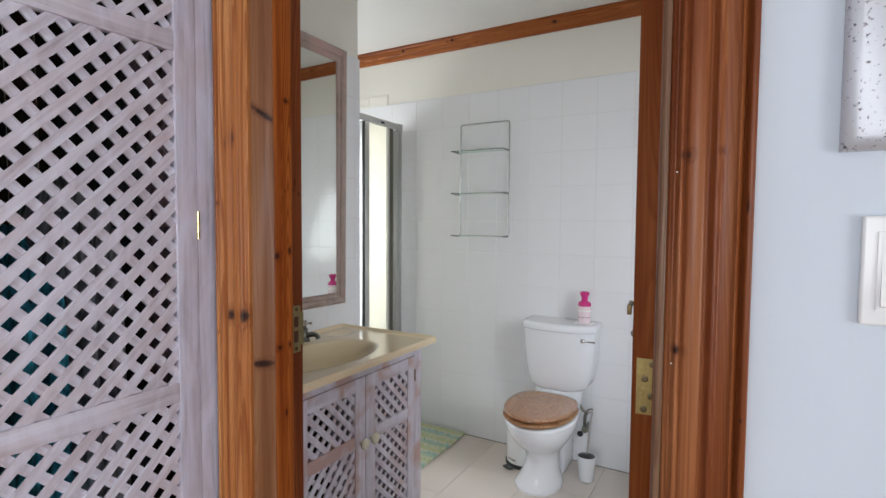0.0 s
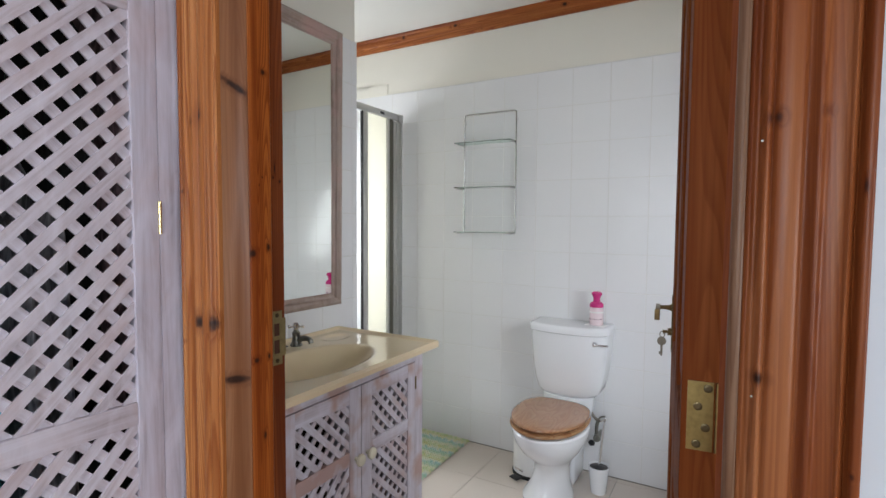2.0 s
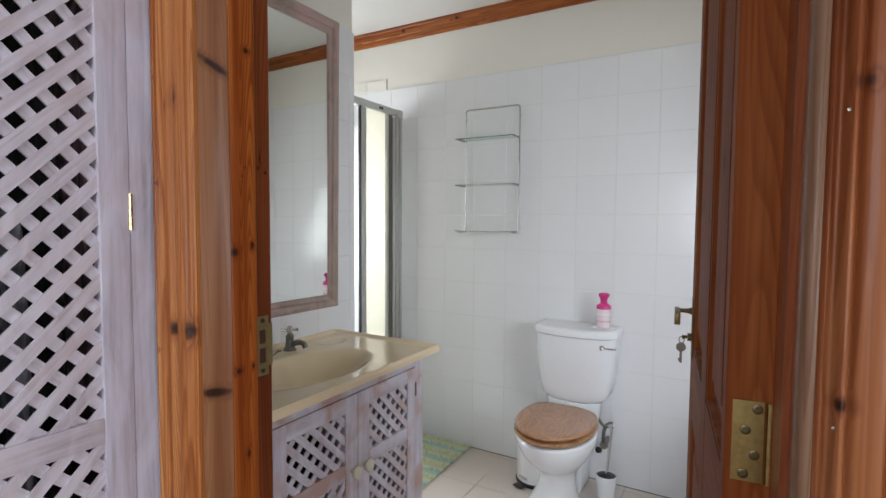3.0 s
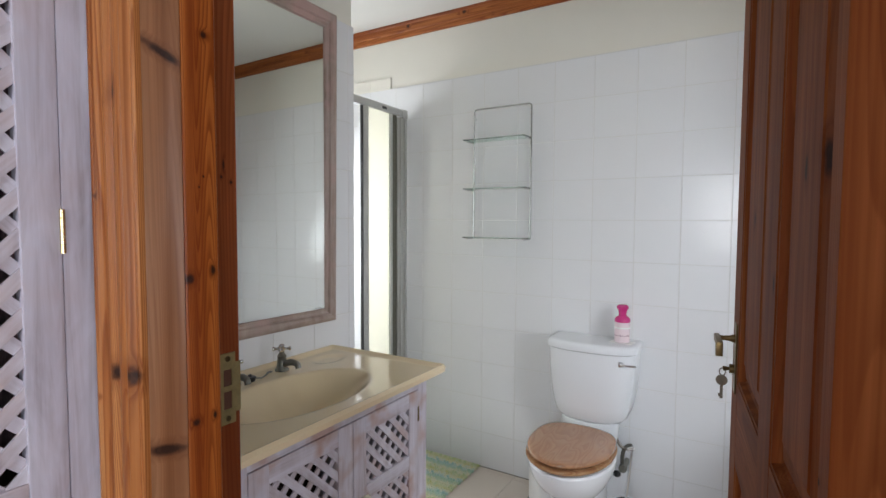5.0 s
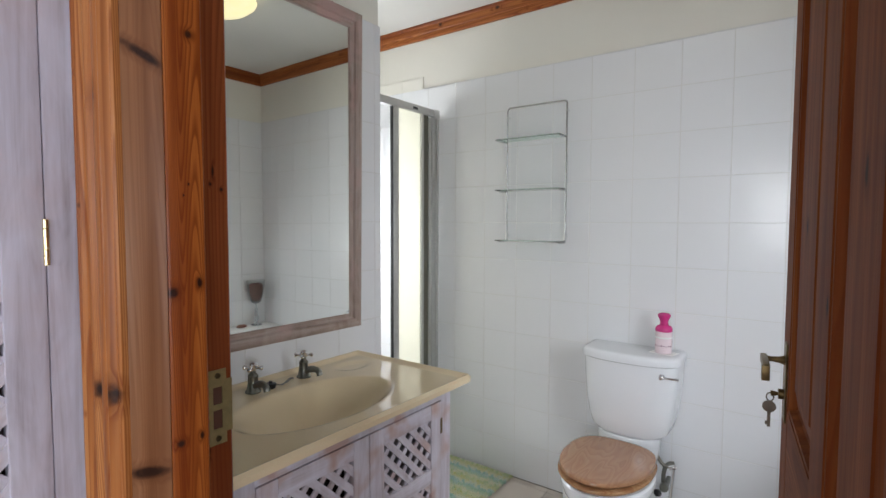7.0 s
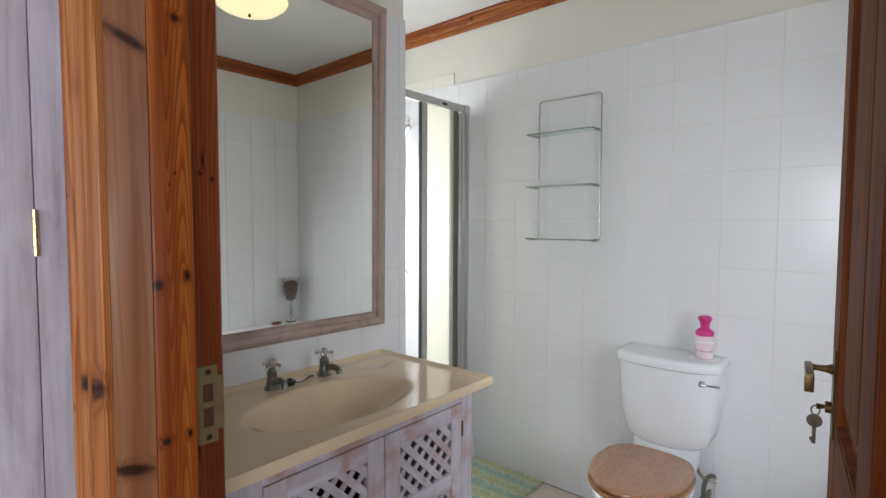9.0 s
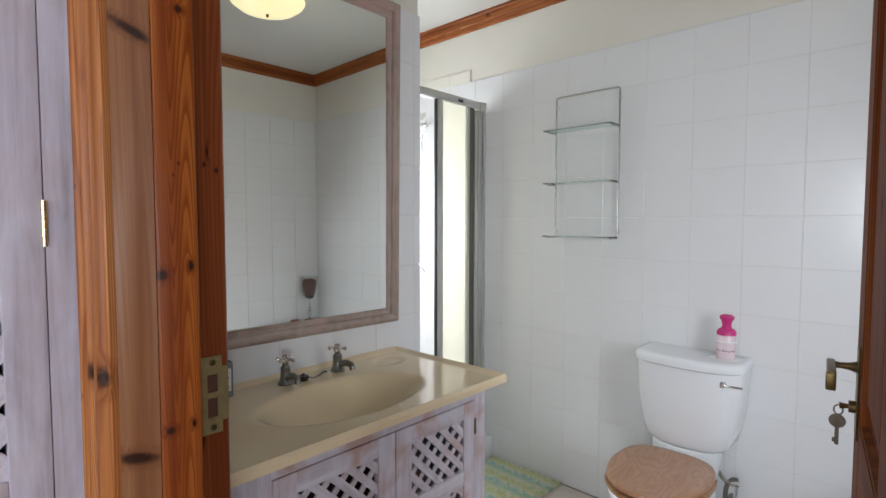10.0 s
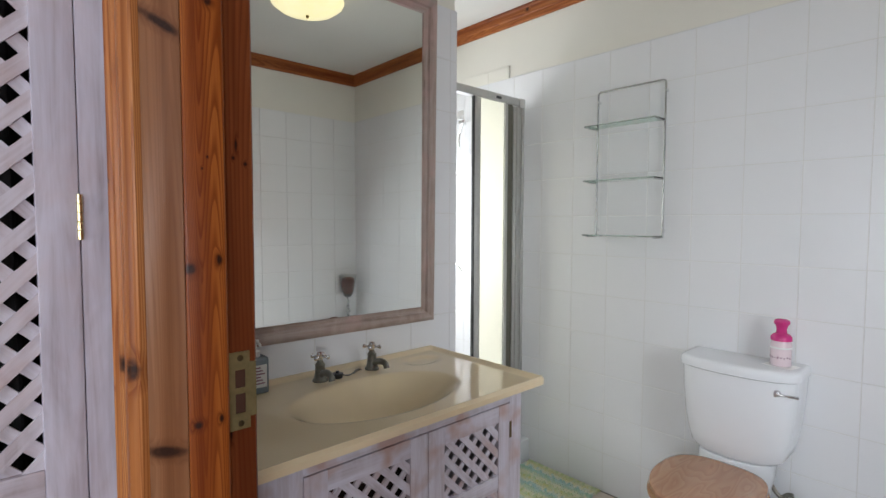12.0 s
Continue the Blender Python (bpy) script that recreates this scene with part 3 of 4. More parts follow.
part("jamb_edge", prism([(-0.1508, 0.8745), (-0.1508, 0.8560), (-0.1530, 0.8545), (-0.1575, 0.8545), (-0.1612, 0.8570), (-0.1630, 0.8615), (-0.1630, 0.8745)], 0, 2.1), "jamb_edge", frame_r, "greyish brown rounded edge", smooth=True)
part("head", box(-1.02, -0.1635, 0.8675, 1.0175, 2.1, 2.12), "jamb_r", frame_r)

strike = thing("strike_plate", (-0.984, 0.982, 1.119), "aged brass strike plate let into the pine door jamb", "strike plate")
bm = bmesh.new()
for a, b, c, d in ((-0.021, -0.009, -0.078, 0.078), (0.007, 0.024, -0.055, 0.055), (-0.009, 0.007, 0.042, 0.078), (-0.009, 0.007, -0.006, 0.006), (-0.009, 0.007, -0.078, -0.045), (0.007, 0.014, 0.055, 0.078), (0.007, 0.014, -0.078, -0.055)):
    box(0, 0.0022, a * 0.92, b * 0.92, c * 0.73, d * 0.73, bm=bm)
part("plate", bm, "strike_brass", strike, smooth=False)
# flat strip, nothing cut: the shade in the holes is its dark brown
part("recess", box(0, 0.0006, -0.0083, 0.0064, -0.033, 0.031), "recess", strike, "dark bolt holes")
for z in (0.048, -0.048):
    part("screw", lathe([(0.0045, 0), (0.0045, 0.001), (0.002, 0.0014)], segments=12), "screw", strike)
for ob in [o for o in strike.children if o.name.startswith("screw")]:
    ob.rotation_euler[1] = radians(90)
for ob, z in zip([o for o in strike.children if o.name.startswith("screw")], (0.048, -0.048)):
    ob.location = (0.0022, -0.001, z)

# ---- door leaf, open against the bath ----
LEAF = math.degrees(math.atan2(0.77, -0.089))
door = thing("door", (-0.2170, 1.02, 0.0), "brown varnished pine door standing open, key in its lock", "door", turn=LEAF)
# local x runs along the leaf from the hinges, local +y is the face towards the bathroom's middle, the leaf lies at y -0.042 to 0
H0, H1, W = 0.008, 2.06, 0.775
panels = [(0.035, 0.285), (0.388, 0.675)]
heights = [(0.22, 0.88), (1.05, 1.92)]
for a, b in ((0, 0.035), (0.285, 0.388), (0.675, W)):
    part("stile", box(a, b, -0.0495, 0, H0, H1, 0.0015, segments=1), "leaf", door)
for c, d in ((H0, 0.22), (0.88, 1.05), (1.92, H1)):
    for a, b in panels:
        part("rail", box(a, b, -0.049, -0.0005, c, d), "leaf_rail", door)
for a, b in panels:
    for c, d in heights:
        bm = bmesh.new()
        loops = []
        for inset, depth in ((0, -0.004), (0.003, -0.0015), (0.007, -0.002), (0.010, -0.013), (0.016, -0.0165), (0.021, -0.013), (0.055, -0.0065), (0.058, -0.0045)):
            loops.append([(a + inset, depth, c + inset), (b - inset, depth, c + inset), (b - inset, depth, d - inset), (a + inset, depth, d - inset)])
        back = [[(x, -0.0495 - y, z) for x, y, z in loop] for loop in loops]
        part("panel", rings(list(reversed(back)) + loops), "leaf", door, smooth=False)
hinge = part("hinge", box(-0.0016, 0.0, -0.040, -0.0075, 1.056, 1.153), "brass", door, "tarnished brass butt hinge", smooth=False)
for y, z in ((-0.033, 1.144), (-0.021, 1.118), (-0.031, 1.089), (-0.020, 1.065)):
    s = part("screw", lathe([(0.0058, 0), (0.0058, 0.0006), (0.0045, 0.0012), (0.0015, 0.0008)], segments=16), "screw", hinge)
    s.matrix_basis = pose(-0.0016, y, z, 0, -90, 0)
hinge.location = (0, 0, -0.005)
bm = tube([(-0.001, -0.046, 1.056), (-0.001, -0.046, 1.153)], 0.004, 8)
part("knuckle", bm, "brass", hinge)
plate = part("lock_plate", box(0.695, 0.733, 0, 0.003, 1.022, 1.172, 0.0012, segments=1), "dark_brass", door, "aged brass lever lock plate")
bm = tube([(0.714, 0.003, 1.138), (0.714, 0.012, 1.138), (0.714, 0.024, 1.138), (0.714, 0.034, 1.138)], [0.010, 0.0065, 0.005, 0.006], 12)
box(0.628, 0.722, 0.032, 0.043, 1.131, 1.146, 0.002, bm=bm)
box(0.624, 0.640, 0.032, 0.045, 1.117, 1.144, 0.002, bm=bm)
part("lever", bm, "dark_brass", plate)
bm = tube([(0.714, 0.003, 1.072), (0.714, 0.012, 1.072)], 0.010, 12)
tube([(0.714, 0.012, 1.072), (0.714, 0.024, 1.071)], [0.0035, 0.0055], 8, bm)
part("key", bm, "dark_brass", plate, "dark steel key in the lock")
bm = bmesh.new()
tube([(0.712, 0.025 + 0.006 * math.cos(a), 1.064 + 0.008 * math.sin(a)) for a in [k * math.pi / 8 for k in range(17)]], 0.0013, 6, bm)
join(bm, lathe([(0.0030, -0.0012), (0.0115, -0.0012), (0.0115, 0.0012), (0.0030, 0.0012), (0.0030, -0.0012)], segments=24), pose(0.710, 0.026, 1.046, 0, 90, 0))
box(0.7088, 0.7112, 0.0232, 0.0288, 1.006, 1.037, bm=bm)
box(0.7088, 0.7112, 0.0288, 0.0320, 1.010, 1.017, bm=bm)
part("spare_key", bm, "steel_key", plate, "steel key hanging from a ring")


for x, z in ((-0.139, 1.190), (-0.1385, 1.447)):
    part("nail", join(bmesh.new(), lathe([(0.0013, 0), (0.0013, 0.0006), (0.0, 0.0008)], segments=10), pose(x, 0.8445, z, 90, 0, 0)), "worn_chrome", frame_r, "small sunk nail head")

# ---- wardrobe with lattice door ----
wardrobe = thing("wardrobe", (-1.11, 0.34, 0.0), "limewashed built-in wardrobe with lattice door over hanging clothes", "wardrobe")
part("end_stile", box(-0.025, 0.0, 0.4735, 0.5245, 0, 2.4, 0.001, segments=1), "washed_v", wardrobe)
part("carcass", box(-0.62, -0.6, -0.8, 0.5245, 0, 2.4), "shaded_inside", wardrobe, "wooden carcass coloured near-black for the shade inside")
part("side_panel", box(-0.6, -0.027, 0.505, 0.5245, 0, 2.4), "shaded_inside", wardrobe)
part("far_panel", box(-0.6, -0.027, -0.8, -0.78, 0, 2.4), "shaded_inside", wardrobe)
part("top_panel", box(-0.6, 0.0, -0.78, 0.4735, 2.2, 2.4), "washed_h", wardrobe)
part("plinth", box(-0.6, 0.0, -0.78, 0.4735, 0, 0.06), "washed_h", wardrobe)
part("stile", box(-0.025, 0.0, -0.8, -0.03, 0.06, 2.2), "washed_v", wardrobe, "plain limewashed panel")
wdoor = part("door", box(-0.023, 0.001, 0.425, 0.4725, 0.065, 2.195, 0.0025), "washed_v", wardrobe, "limewashed lattice door")
part("stile", box(-0.023, 0.001, -0.028, 0.045, 0.065, 2.195, 0.0025), "washed_v", wdoor)
for c, d in ((0.065, 0.13), (0.982, 1.026), (1.738, 1.780), (2.13, 2.195)):
    part("rail", box(-0.022, 0.0, 0.045, 0.425, c, d, 0.003), "washed_h", wdoor)
for c, d, phase in ((0.13, 0.982, (0.367, 0.622)), (1.026, 1.738, (0.087, 0.28)), (1.780, 2.13, (0.25, 0.25))):
    lattice(wdoor, (0.040, c - 0.003, 0.430, d + 0.003), -0.004, 0.0381, 0.0190, 0.0184, 0.0045, 1.0, "washed_s", phase=phase)
for z in (1.369, 0.45, 1.95):
    h = part("hinge", tube([(0.0025, 0.4728, z - 0.031), (0.0025, 0.4728, z + 0.031)], 0.0036, 10), "brass_bright", wdoor, "small bright brass hinge")
    for k in range(4):
        part("joint", tube([(0.0025, 0.4728, z - 0.019 + 0.0125 * k), (0.0025, 0.4728, z - 0.0182 + 0.0125 * k)], 0.0039, 10), "dark_brass", h, "dark gap between hinge knuckles")
rail_ob = part("hanging_rail", tube([(-0.3, -0.77, 1.95), (-0.3, 0.504, 1.95)], 0.012, 12), "chrome", wardrobe)


def garment(y, x, top, bottom, width, thick, cloth, label, seed):
    """A hanging garment on a wire hanger: a flattened tube with folds."""
    rnd = random.Random(seed)
    g = thing("garment", (x, y, 0), label, "hanging clothes", "clothes in the wardrobe")
    loops = []
    phases = [rnd.uniform(0, 6.28) for _ in range(4)]
    for k in range(15):
        f = k / 14
        z = top + (bottom - top) * f
        w = width * (0.12 + 0.88 * min(1, f * 7)) * (1 + 0.12 * f)
        t = thick * (0.35 + 0.65 * min(1, f * 4))
        loop = []
        for i in range(40):
            a = 2 * math.pi * i / 40
            fold = 1 + 0.28 * f * math.sin(7 * a + phases[0]) + 0.16 * math.sin(3 * a + phases[1] + 2 * f) + 0.1 * math.sin(12 * a + phases[2])
            loop.append((w / 2 * math.cos(a), t / 2 * math.sin(a) * fold, z + 0.01 * math.sin(5 * a + phases[3])))
        loops.append(loop)
    part("cloth", rings(loops), cloth, g)
    part("hanger", tube(smooth_path([(0, 0, top - 0.01), (0, 0, 1.925), (0.012, 0, 1.945), (0.01, 0, 1.966), (-0.008, 0, 1.966)], 4), 0.0017, 6), "chrome", g)


for k, (y, top, bottom, width, thick, cloth, label) in enumerate((
        (0.80, 1.86, 0.95, 0.40, 0.045, "mauve_cloth", "dark mauve patterned garment hanging in the wardrobe"),
        (0.745, 1.86, 0.60, 0.40, 0.05, "black_cloth", "black cloth garment hanging in the wardrobe"),
        (0.69, 1.48, 0.55, 0.42, 0.05, "grey_cloth", "grey crumpled garment hanging in the wardrobe"),
        (0.635, 1.44, 0.50, 0.44, 0.05, "grey_cloth", "pale grey garment hanging low in the wardrobe"),
        (0.58, 1.36, 0.45, 0.44, 0.055, "teal", "teal garment hanging low in the wardrobe"),
        (0.525, 1.34, 0.45, 0.46, 0.055, "teal", "long teal dress hanging in the wardrobe"),
        (0.47, 1.84, 0.66, 0.40, 0.045, "green_cloth", "dark green garment hanging in the wardrobe"),
        (0.41, 1.50, 0.45, 0.44, 0.055, "mauve_cloth", "mauve blouse hanging in the wardrobe"),
        (0.35, 1.84, 0.60, 0.44, 0.05, "black_cloth", "dark coat hanging in the wardrobe"),
        (0.28, 1.60, 0.50, 0.45, 0.055, "black_cloth", "dark dress hanging in the wardrobe"),
        (0.20, 1.82, 0.55, 0.44, 0.05, "grey_cloth", "grey jacket hanging in the wardrobe"))):
    garment(y, -1.41, top, bottom, width, thick, cloth, label, 50 + k)

# ---- right-hand wall of the bedroom ----
picture = thing("picture_frame", (0.034, 0.866, 1.464), "mottled silver picture frame hanging on the white wall", "picture")
FW, FH, FB = 0.36, 0.46, 0.085
bm = bmesh.new()
corner = lambda inset, y: [(inset, y, inset), (FW - inset, y, inset), (FW - inset, y, FH - inset), (inset, y, FH - inset)]
bm = rings([corner(0.0, 0), corner(0.0, -0.010), corner(0.005, -0.016), corner(0.016, -0.020), corner(0.045, -0.022), corner(0.070, -0.018), corner(FB, -0.012), corner(FB, -0.004)], caps=False)
part("frame", bm, "silver", picture)
part("picture", box(FB - 0.002, FW - FB + 0.002, -0.005, 0, FB - 0.002, FH - FB + 0.002), "white_plastic", picture, "plain pale picture")

switch = thing("light_switch", (0.058, 0.866, 1.262), "white plastic wall light switch with one large rocker", "light switch")
part("plate", box(0, 0.075, -0.010, 0, 0, 0.127, 0.004, segments=3), "white_plastic", switch)
part("surround", box(0.014, 0.061, -0.0125, -0.0095, 0.018, 0.109, 0.001), "white_plastic", switch)
part("rocker", prism([(-0.0122, 0.022), (-0.0175, 0.024), (-0.0140, 0.064), (-0.0128, 0.105), (-0.0122, 0.105)], 0.018, 0.057, "x"), "white_plastic", switch)

# ---- vanity unit ----
vanity = thing("vanity_cabinet", (-1.228, 1.0385, 0.0), "pinkish limewashed vanity cabinet with two closed lattice doors", "bathroom cabinet")
# local y 0 is the end by the door wall, x 0 is the front face
part("side_panel", box(-0.50, -0.02, 0.880, 0.896, 0.0, 0.8565), "washed_v2", vanity)
part("side_panel", box(-0.50, -0.02, 0.0, 0.017, 0.0, 0.8565), "washed_v2", vanity)
# back and shelf coloured near-black, as shaded behind the lattice
part("back_panel", box(-0.502, -0.50, 0.0, 0.889, 0.0, 0.8565), "shaded_inside", vanity, "cabinet back coloured near-black for the shade inside")
part("shelf", box(-0.498, -0.03, 0.018, 0.871, 0.06, 0.075), "shaded_inside", vanity)
part("stile", box(-0.02, 0.0, 0.844, 0.8965, 0.0, 0.8565, 0.0015), "washed_v2", vanity)
part("stile", box(-0.02, 0.0, 0.0, 0.162, 0.0, 0.8565, 0.0015), "washed_v2", vanity)
part("rail", box(-0.02, -0.0005, 0.162, 0.844, 0.820, 0.8565), "washed_h2", vanity)
part("rail", box(-0.02, -0.0005, 0.162, 0.844, 0.0, 0.07), "washed_h2", vanity)
bm = lathe([(0.007, 0), (0.006, 0.008), (0.009, 0.012), (0.018, 0.016), (0.021, 0.023), (0.018, 0.029), (0.008, 0.032), (0.0, 0.0325)], segments=24)
knob_mesh = mesh_of(bm, "knob", M["knob"])
for a, b, knob_y in ((0.164, 0.5125, 0.484), (0.5155, 0.842, 0.543)):
    d = part("door", box(-0.018, 0.002, a, a + 0.057, 0.075, 0.817, 0.002), "washed_v2", vanity, "limewashed lattice cabinet door")
    part("stile", box(-0.018, 0.002, b - 0.057 if b < 0.6 else b - 0.05, b, 0.075, 0.817, 0.002), "washed_v2", d)
    e = b - 0.057 if b < 0.6 else b - 0.05
    for c, f in ((0.075, 0.13), (0.562, 0.608), (0.768, 0.817)):
        part("rail", box(-0.0175, 0.0015, a + 0.057, e, c, f, 0.0015), "washed_h2", d)
    left = b < 0.6
    for c, f, first, phase in ((0.13, 0.562, 1 if left else -1, (0.558, 0.867) if left else (0.623, 0.308)),
                               (0.608, 0.768, -1, (0.072, 0.875) if left else (0.742, 0.602))):
        lattice(d, (a + 0.054, c - 0.003, e + 0.003, f + 0.003), -0.002, 0.0381, 0.0205, 0.0165, 0.0045, 1.0, "washed_s2", first, phase)
    k = new("knob", knob_mesh)
    k.parent = d
    k.matrix_basis = pose(0.002, knob_y, 0.578, 0, 90, 0)
    tagged(k, "ivory ceramic knob")
    hy = 0.843 if b > 0.6 else 0.163
    for z in (0.735, 0.16):
        part("hinge", box(0.0005, 0.003, hy - 0.004, hy + 0.006, z - 0.025, z + 0.025), "dark_brass", d, "small aged brass hinge")

# counter with moulded basin, as a height field
basin = thing("washbasin", (-1.457, 1.53, 0.857), "cream moulded resin washstand top with an oval basin", "basin")
X0, X1, Y0, Y1 = -0.274, 0.268, -0.491, 0.478
NX, NY = 72, 120


def counter_height(x, y):
    edge = min(X1 - x, Y1 - y, x - X0 + 0.004)
    lip = 0.012 * (1 / (1 + math.exp((edge - 0.017) / 0.0022)))
    roll = -0.010 * max(0, 1 - min(X1 - x, Y1 - y, y - Y0 + 0.02) / 0.008) ** 2
    r = math.hypot((x - 0.028) / 0.152, (y - 0.016) / 0.258)
    r += 0.035 * math.exp(-((y - 0.036) / 0.030) ** 2) * (x < 0.02)
    bowl = -0.115 * max(0.0, 1 - (r / 1.06) ** 2.2) ** 1.35
    d = math.hypot((x + 0.165) / 0.042, (y - 0.335) / 0.062)
    dish = -0.007 / (1 + math.exp((d - 1) * 9))
    return 0.014 + lip + roll + bowl + dish


bm = bmesh.new()
grid = [[None] * (NY + 1) for _ in range(NX + 1)]
for i in range(NX + 1):
    for j in range(NY + 1):
        x, y = X0 + (X1 - X0) * i / NX, Y0 + (Y1 - Y0) * j / NY
        z = counter_height(x, y)
        dx, dy = x - (X1 - 0.010), y - (Y1 - 0.010)
        if dx > 0 and dy > 0:
            f = max(dx, dy) / math.hypot(dx, dy)
            x, y = X1 - 0.010 + dx * f, Y1 - 0.010 + dy * f
        grid[i][j] = bm.verts.new((x, y, z))
for i in range(NX):
    for j in range(NY):
        bm.faces.new((grid[i][j], grid[i + 1][j], grid[i + 1][j + 1], grid[i][j + 1]))
rim = [grid[i][0] for i in range(NX + 1)] + [grid[NX][j] for j in range(1, NY + 1)] + [grid[i][NY] for i in range(NX - 1, -1, -1)] + [grid[0][j] for j in range(NY - 1, 0, -1)]
low = [bm.verts.new((v.co.x * 0.994, v.co.y * 0.997, 0.0)) for v in rim]
low2 = [bm.verts.new((v.co.x * 0.94, v.co.y * 0.96, 0.0)) for v in rim]
for i in range(len(rim)):
    j = (i + 1) % len(rim)
    bm.faces.new((rim[i], rim[j], low[j], low[i]))
    bm.faces.new((low[i], low[j], low2[j], low2[i]))
ob = part("top", bm, "cream", basin)
part("waste", lathe([(0.0, 0.0), (0.016, 0.0), (0.021, 0.002), (0.021, 0.004), (0.013, 0.003), (0.0, 0.002)], (0.028, 0.016, -0.102), 20), "worn_chrome", basin, "dull metal waste")

tap = thing("basin_tap", (-1.650, 1.475, 0.8715), "dull worn chrome pillar tap with shiny cross handle", "tap", "basin taps")
part("body", lathe([(0.024, 0), (0.024, 0.004), (0.019, 0.010), (0.0155, 0.030), (0.0145, 0.047), (0.016, 0.051), (0.012, 0.057), (0.009, 0.060), (0.009, 0.066)], segments=24), "worn_chrome", tap)
part("spout", tube(smooth_path([(0.008, 0, 0.020), (0.028, 0, 0.030), (0.050, 0, 0.033), (0.066, 0, 0.028), (0.071, 0, 0.015)], 5), [0.011] * 10 + [0.010] * 11, 14), "worn_chrome", tap)
bm = lathe([(0.008, 0.066), (0.010, 0.070), (0.010, 0.078), (0.012, 0.084), (0.009, 0.090), (0.0, 0.092)], segments=18)
for k in range(4):
    a = radians(35 + 90 * k)
    c, s = math.cos(a), math.sin(a)
    tube([(0.006 * c, 0.006 * s, 0.076), (0.016 * c, 0.016 * s, 0.076), (0.022 * c, 0.022 * s, 0.076), (0.027 * c, 0.027 * s, 0.076), (0.030 * c, 0.030 * s, 0.076), (0.0325 * c, 0.0325 * s, 0.076)], [0.005, 0.0035, 0.0045, 0.0075, 0.0065, 0.001], 10, bm)
part("handle", bm, "chrome", tap, "shiny chrome cross handle")
copy_thing(tap, pose(-1.650, 1.668, 0.8715, 0, 0, 8))

plug = thing("basin_plug", (-1.640, 1.530, 0.8715), "black rubber plug with a bunched chain beside the tap", "plug")
part("plug", lathe([(0.0, 0), (0.015, 0.0), (0.019, 0.012), (0.017, 0.015), (0.006, 0.016), (0.005, 0.022), (0.0, 0.023)], segments=20), "black", plug)
part("chain", tube(smooth_path([(0.010, 0.01, 0.010), (0.010, 0.035, 0.004), (0.004, 0.055, 0.006), (-0.002, 0.075, 0.012), (-0.010, 0.095, 0.006), (-0.016, 0.088, 0.004), (0.0, 0.06, 0.003)], 4), 0.0022, 6), "worn_chrome", plug, "dull chain")

soap_box = thing("soap_dispenser", (-1.678, 1.283, 0.8715), "square clear soap dispenser with printed label on the washstand", "soap dispenser")
part("bottle", box(-0.028, 0.028, -0.030, 0.030, 0, 0.105, 0.008, segments=3), "grey_bottle", soap_box, "grey translucent bottle")
part("label", box(0.028, 0.0284, -0.022, 0.022, 0.02, 0.085), "white_plastic", soap_box, "white label with small print")
for k in range(6):
    part("print", box(0.0284, 0.0286, -0.016, 0.016 - 0.006 * (k % 3), 0.03 + 0.009 * k, 0.034 + 0.009 * k), "label_dark", soap_box, "unreadable lines of print")
part("pump", join(lathe([(0.014, 0.105), (0.014, 0.12), (0.005, 0.122), (0.005, 0.14), (0.012, 0.142), (0.012, 0.152), (0.0, 0.154)], segments=18), tube([(0, 0, 0.147), (0.035, 0, 0.146), (0.038, 0, 0.140)], 0.004, 8)), "white_plastic", soap_box)

# ---- wall mirror ----
mirror = thing("wall_mirror", (-1.7275, 1.092, 0.990), "tall mirror in taupe limewashed wooden frame above the basin", "mirror")
MW, MH, MB = 0.898, 1.213, 0.066
mirror.matrix_world = pose(-1.7275, 1.092, 0.990, -0.55, 0.16, 0)


def frame_bar(points):
    """Mitred frame bar through four corner stations (y, z) with insets."""
    prof = [(0.0, 0.0), (0.0, 0.022), (0.10, 0.027), (0.30, 0.029), (0.55, 0.026), (0.62, 0.020), (0.85, 0.018), (0.93, 0.020), (1.0, 0.014), (1.0, 0.0)]
    (oy0, oz0), (iy0, iz0), (oy1, oz1), (iy1, iz1) = points
    a = [(h * 1.2, oy0 + (iy0 - oy0) * f, oz0 + (iz0 - oz0) * f) for f, h in prof]
    b = [(h * 1.2, oy1 + (iy1 - oy1) * f, oz1 + (iz1 - oz1) * f) for f, h in prof]
    return rings([a, b])


o, n = [(0, 0.009), (MW, 0.009), (MW, MH), (0, MH)], [(MB, MB), (MW - MB, MB), (MW - MB, MH - MB), (MB, MH - MB)]
for k, mat in enumerate(("mirror_frame_h", "mirror_frame_v", "mirror_frame_h", "mirror_frame_v")):
    j = (k + 1) % 4
    part("frame_bar", frame_bar((o[k], n[k], o[j], n[j])), mat, mirror)
pane = part("glass", box(-0.003, 0.003, MB - MW / 2 - 0.002, MW / 2 - MB + 0.002, MB - MH / 2 - 0.002, MH / 2 - MB + 0.002), "mirror", mirror, "clear silvered mirror glass", smooth=False)
pane.matrix_basis = pose(0.0165, MW / 2, MH / 2, 0, -0.36, -0.27)

# ---- shower enclosure ----
shower = thing("shower_enclosure", (-2.04, 2.56, 0.0), "shower enclosure with satin aluminium frame and cream obscured panel", "shower")
part("header", box(-0.030, 0.012, -0.418, 0.375, 1.998, 2.038, 0.003), "aluminium", shower)
part("header_end", box(-0.034, 0.016, 0.335, 0.385, 1.990, 2.040, 0.002), "aluminium", shower)
part("wall_post", box(-0.028, 0.006, 0.298, 0.392, 0.13, 1.990, 0.002), "aluminium", shower)
part("wall_channel", box(-0.085, -0.050, 0.380, 0.437, 0.13, 1.990, 0.002), "aluminium", shower)
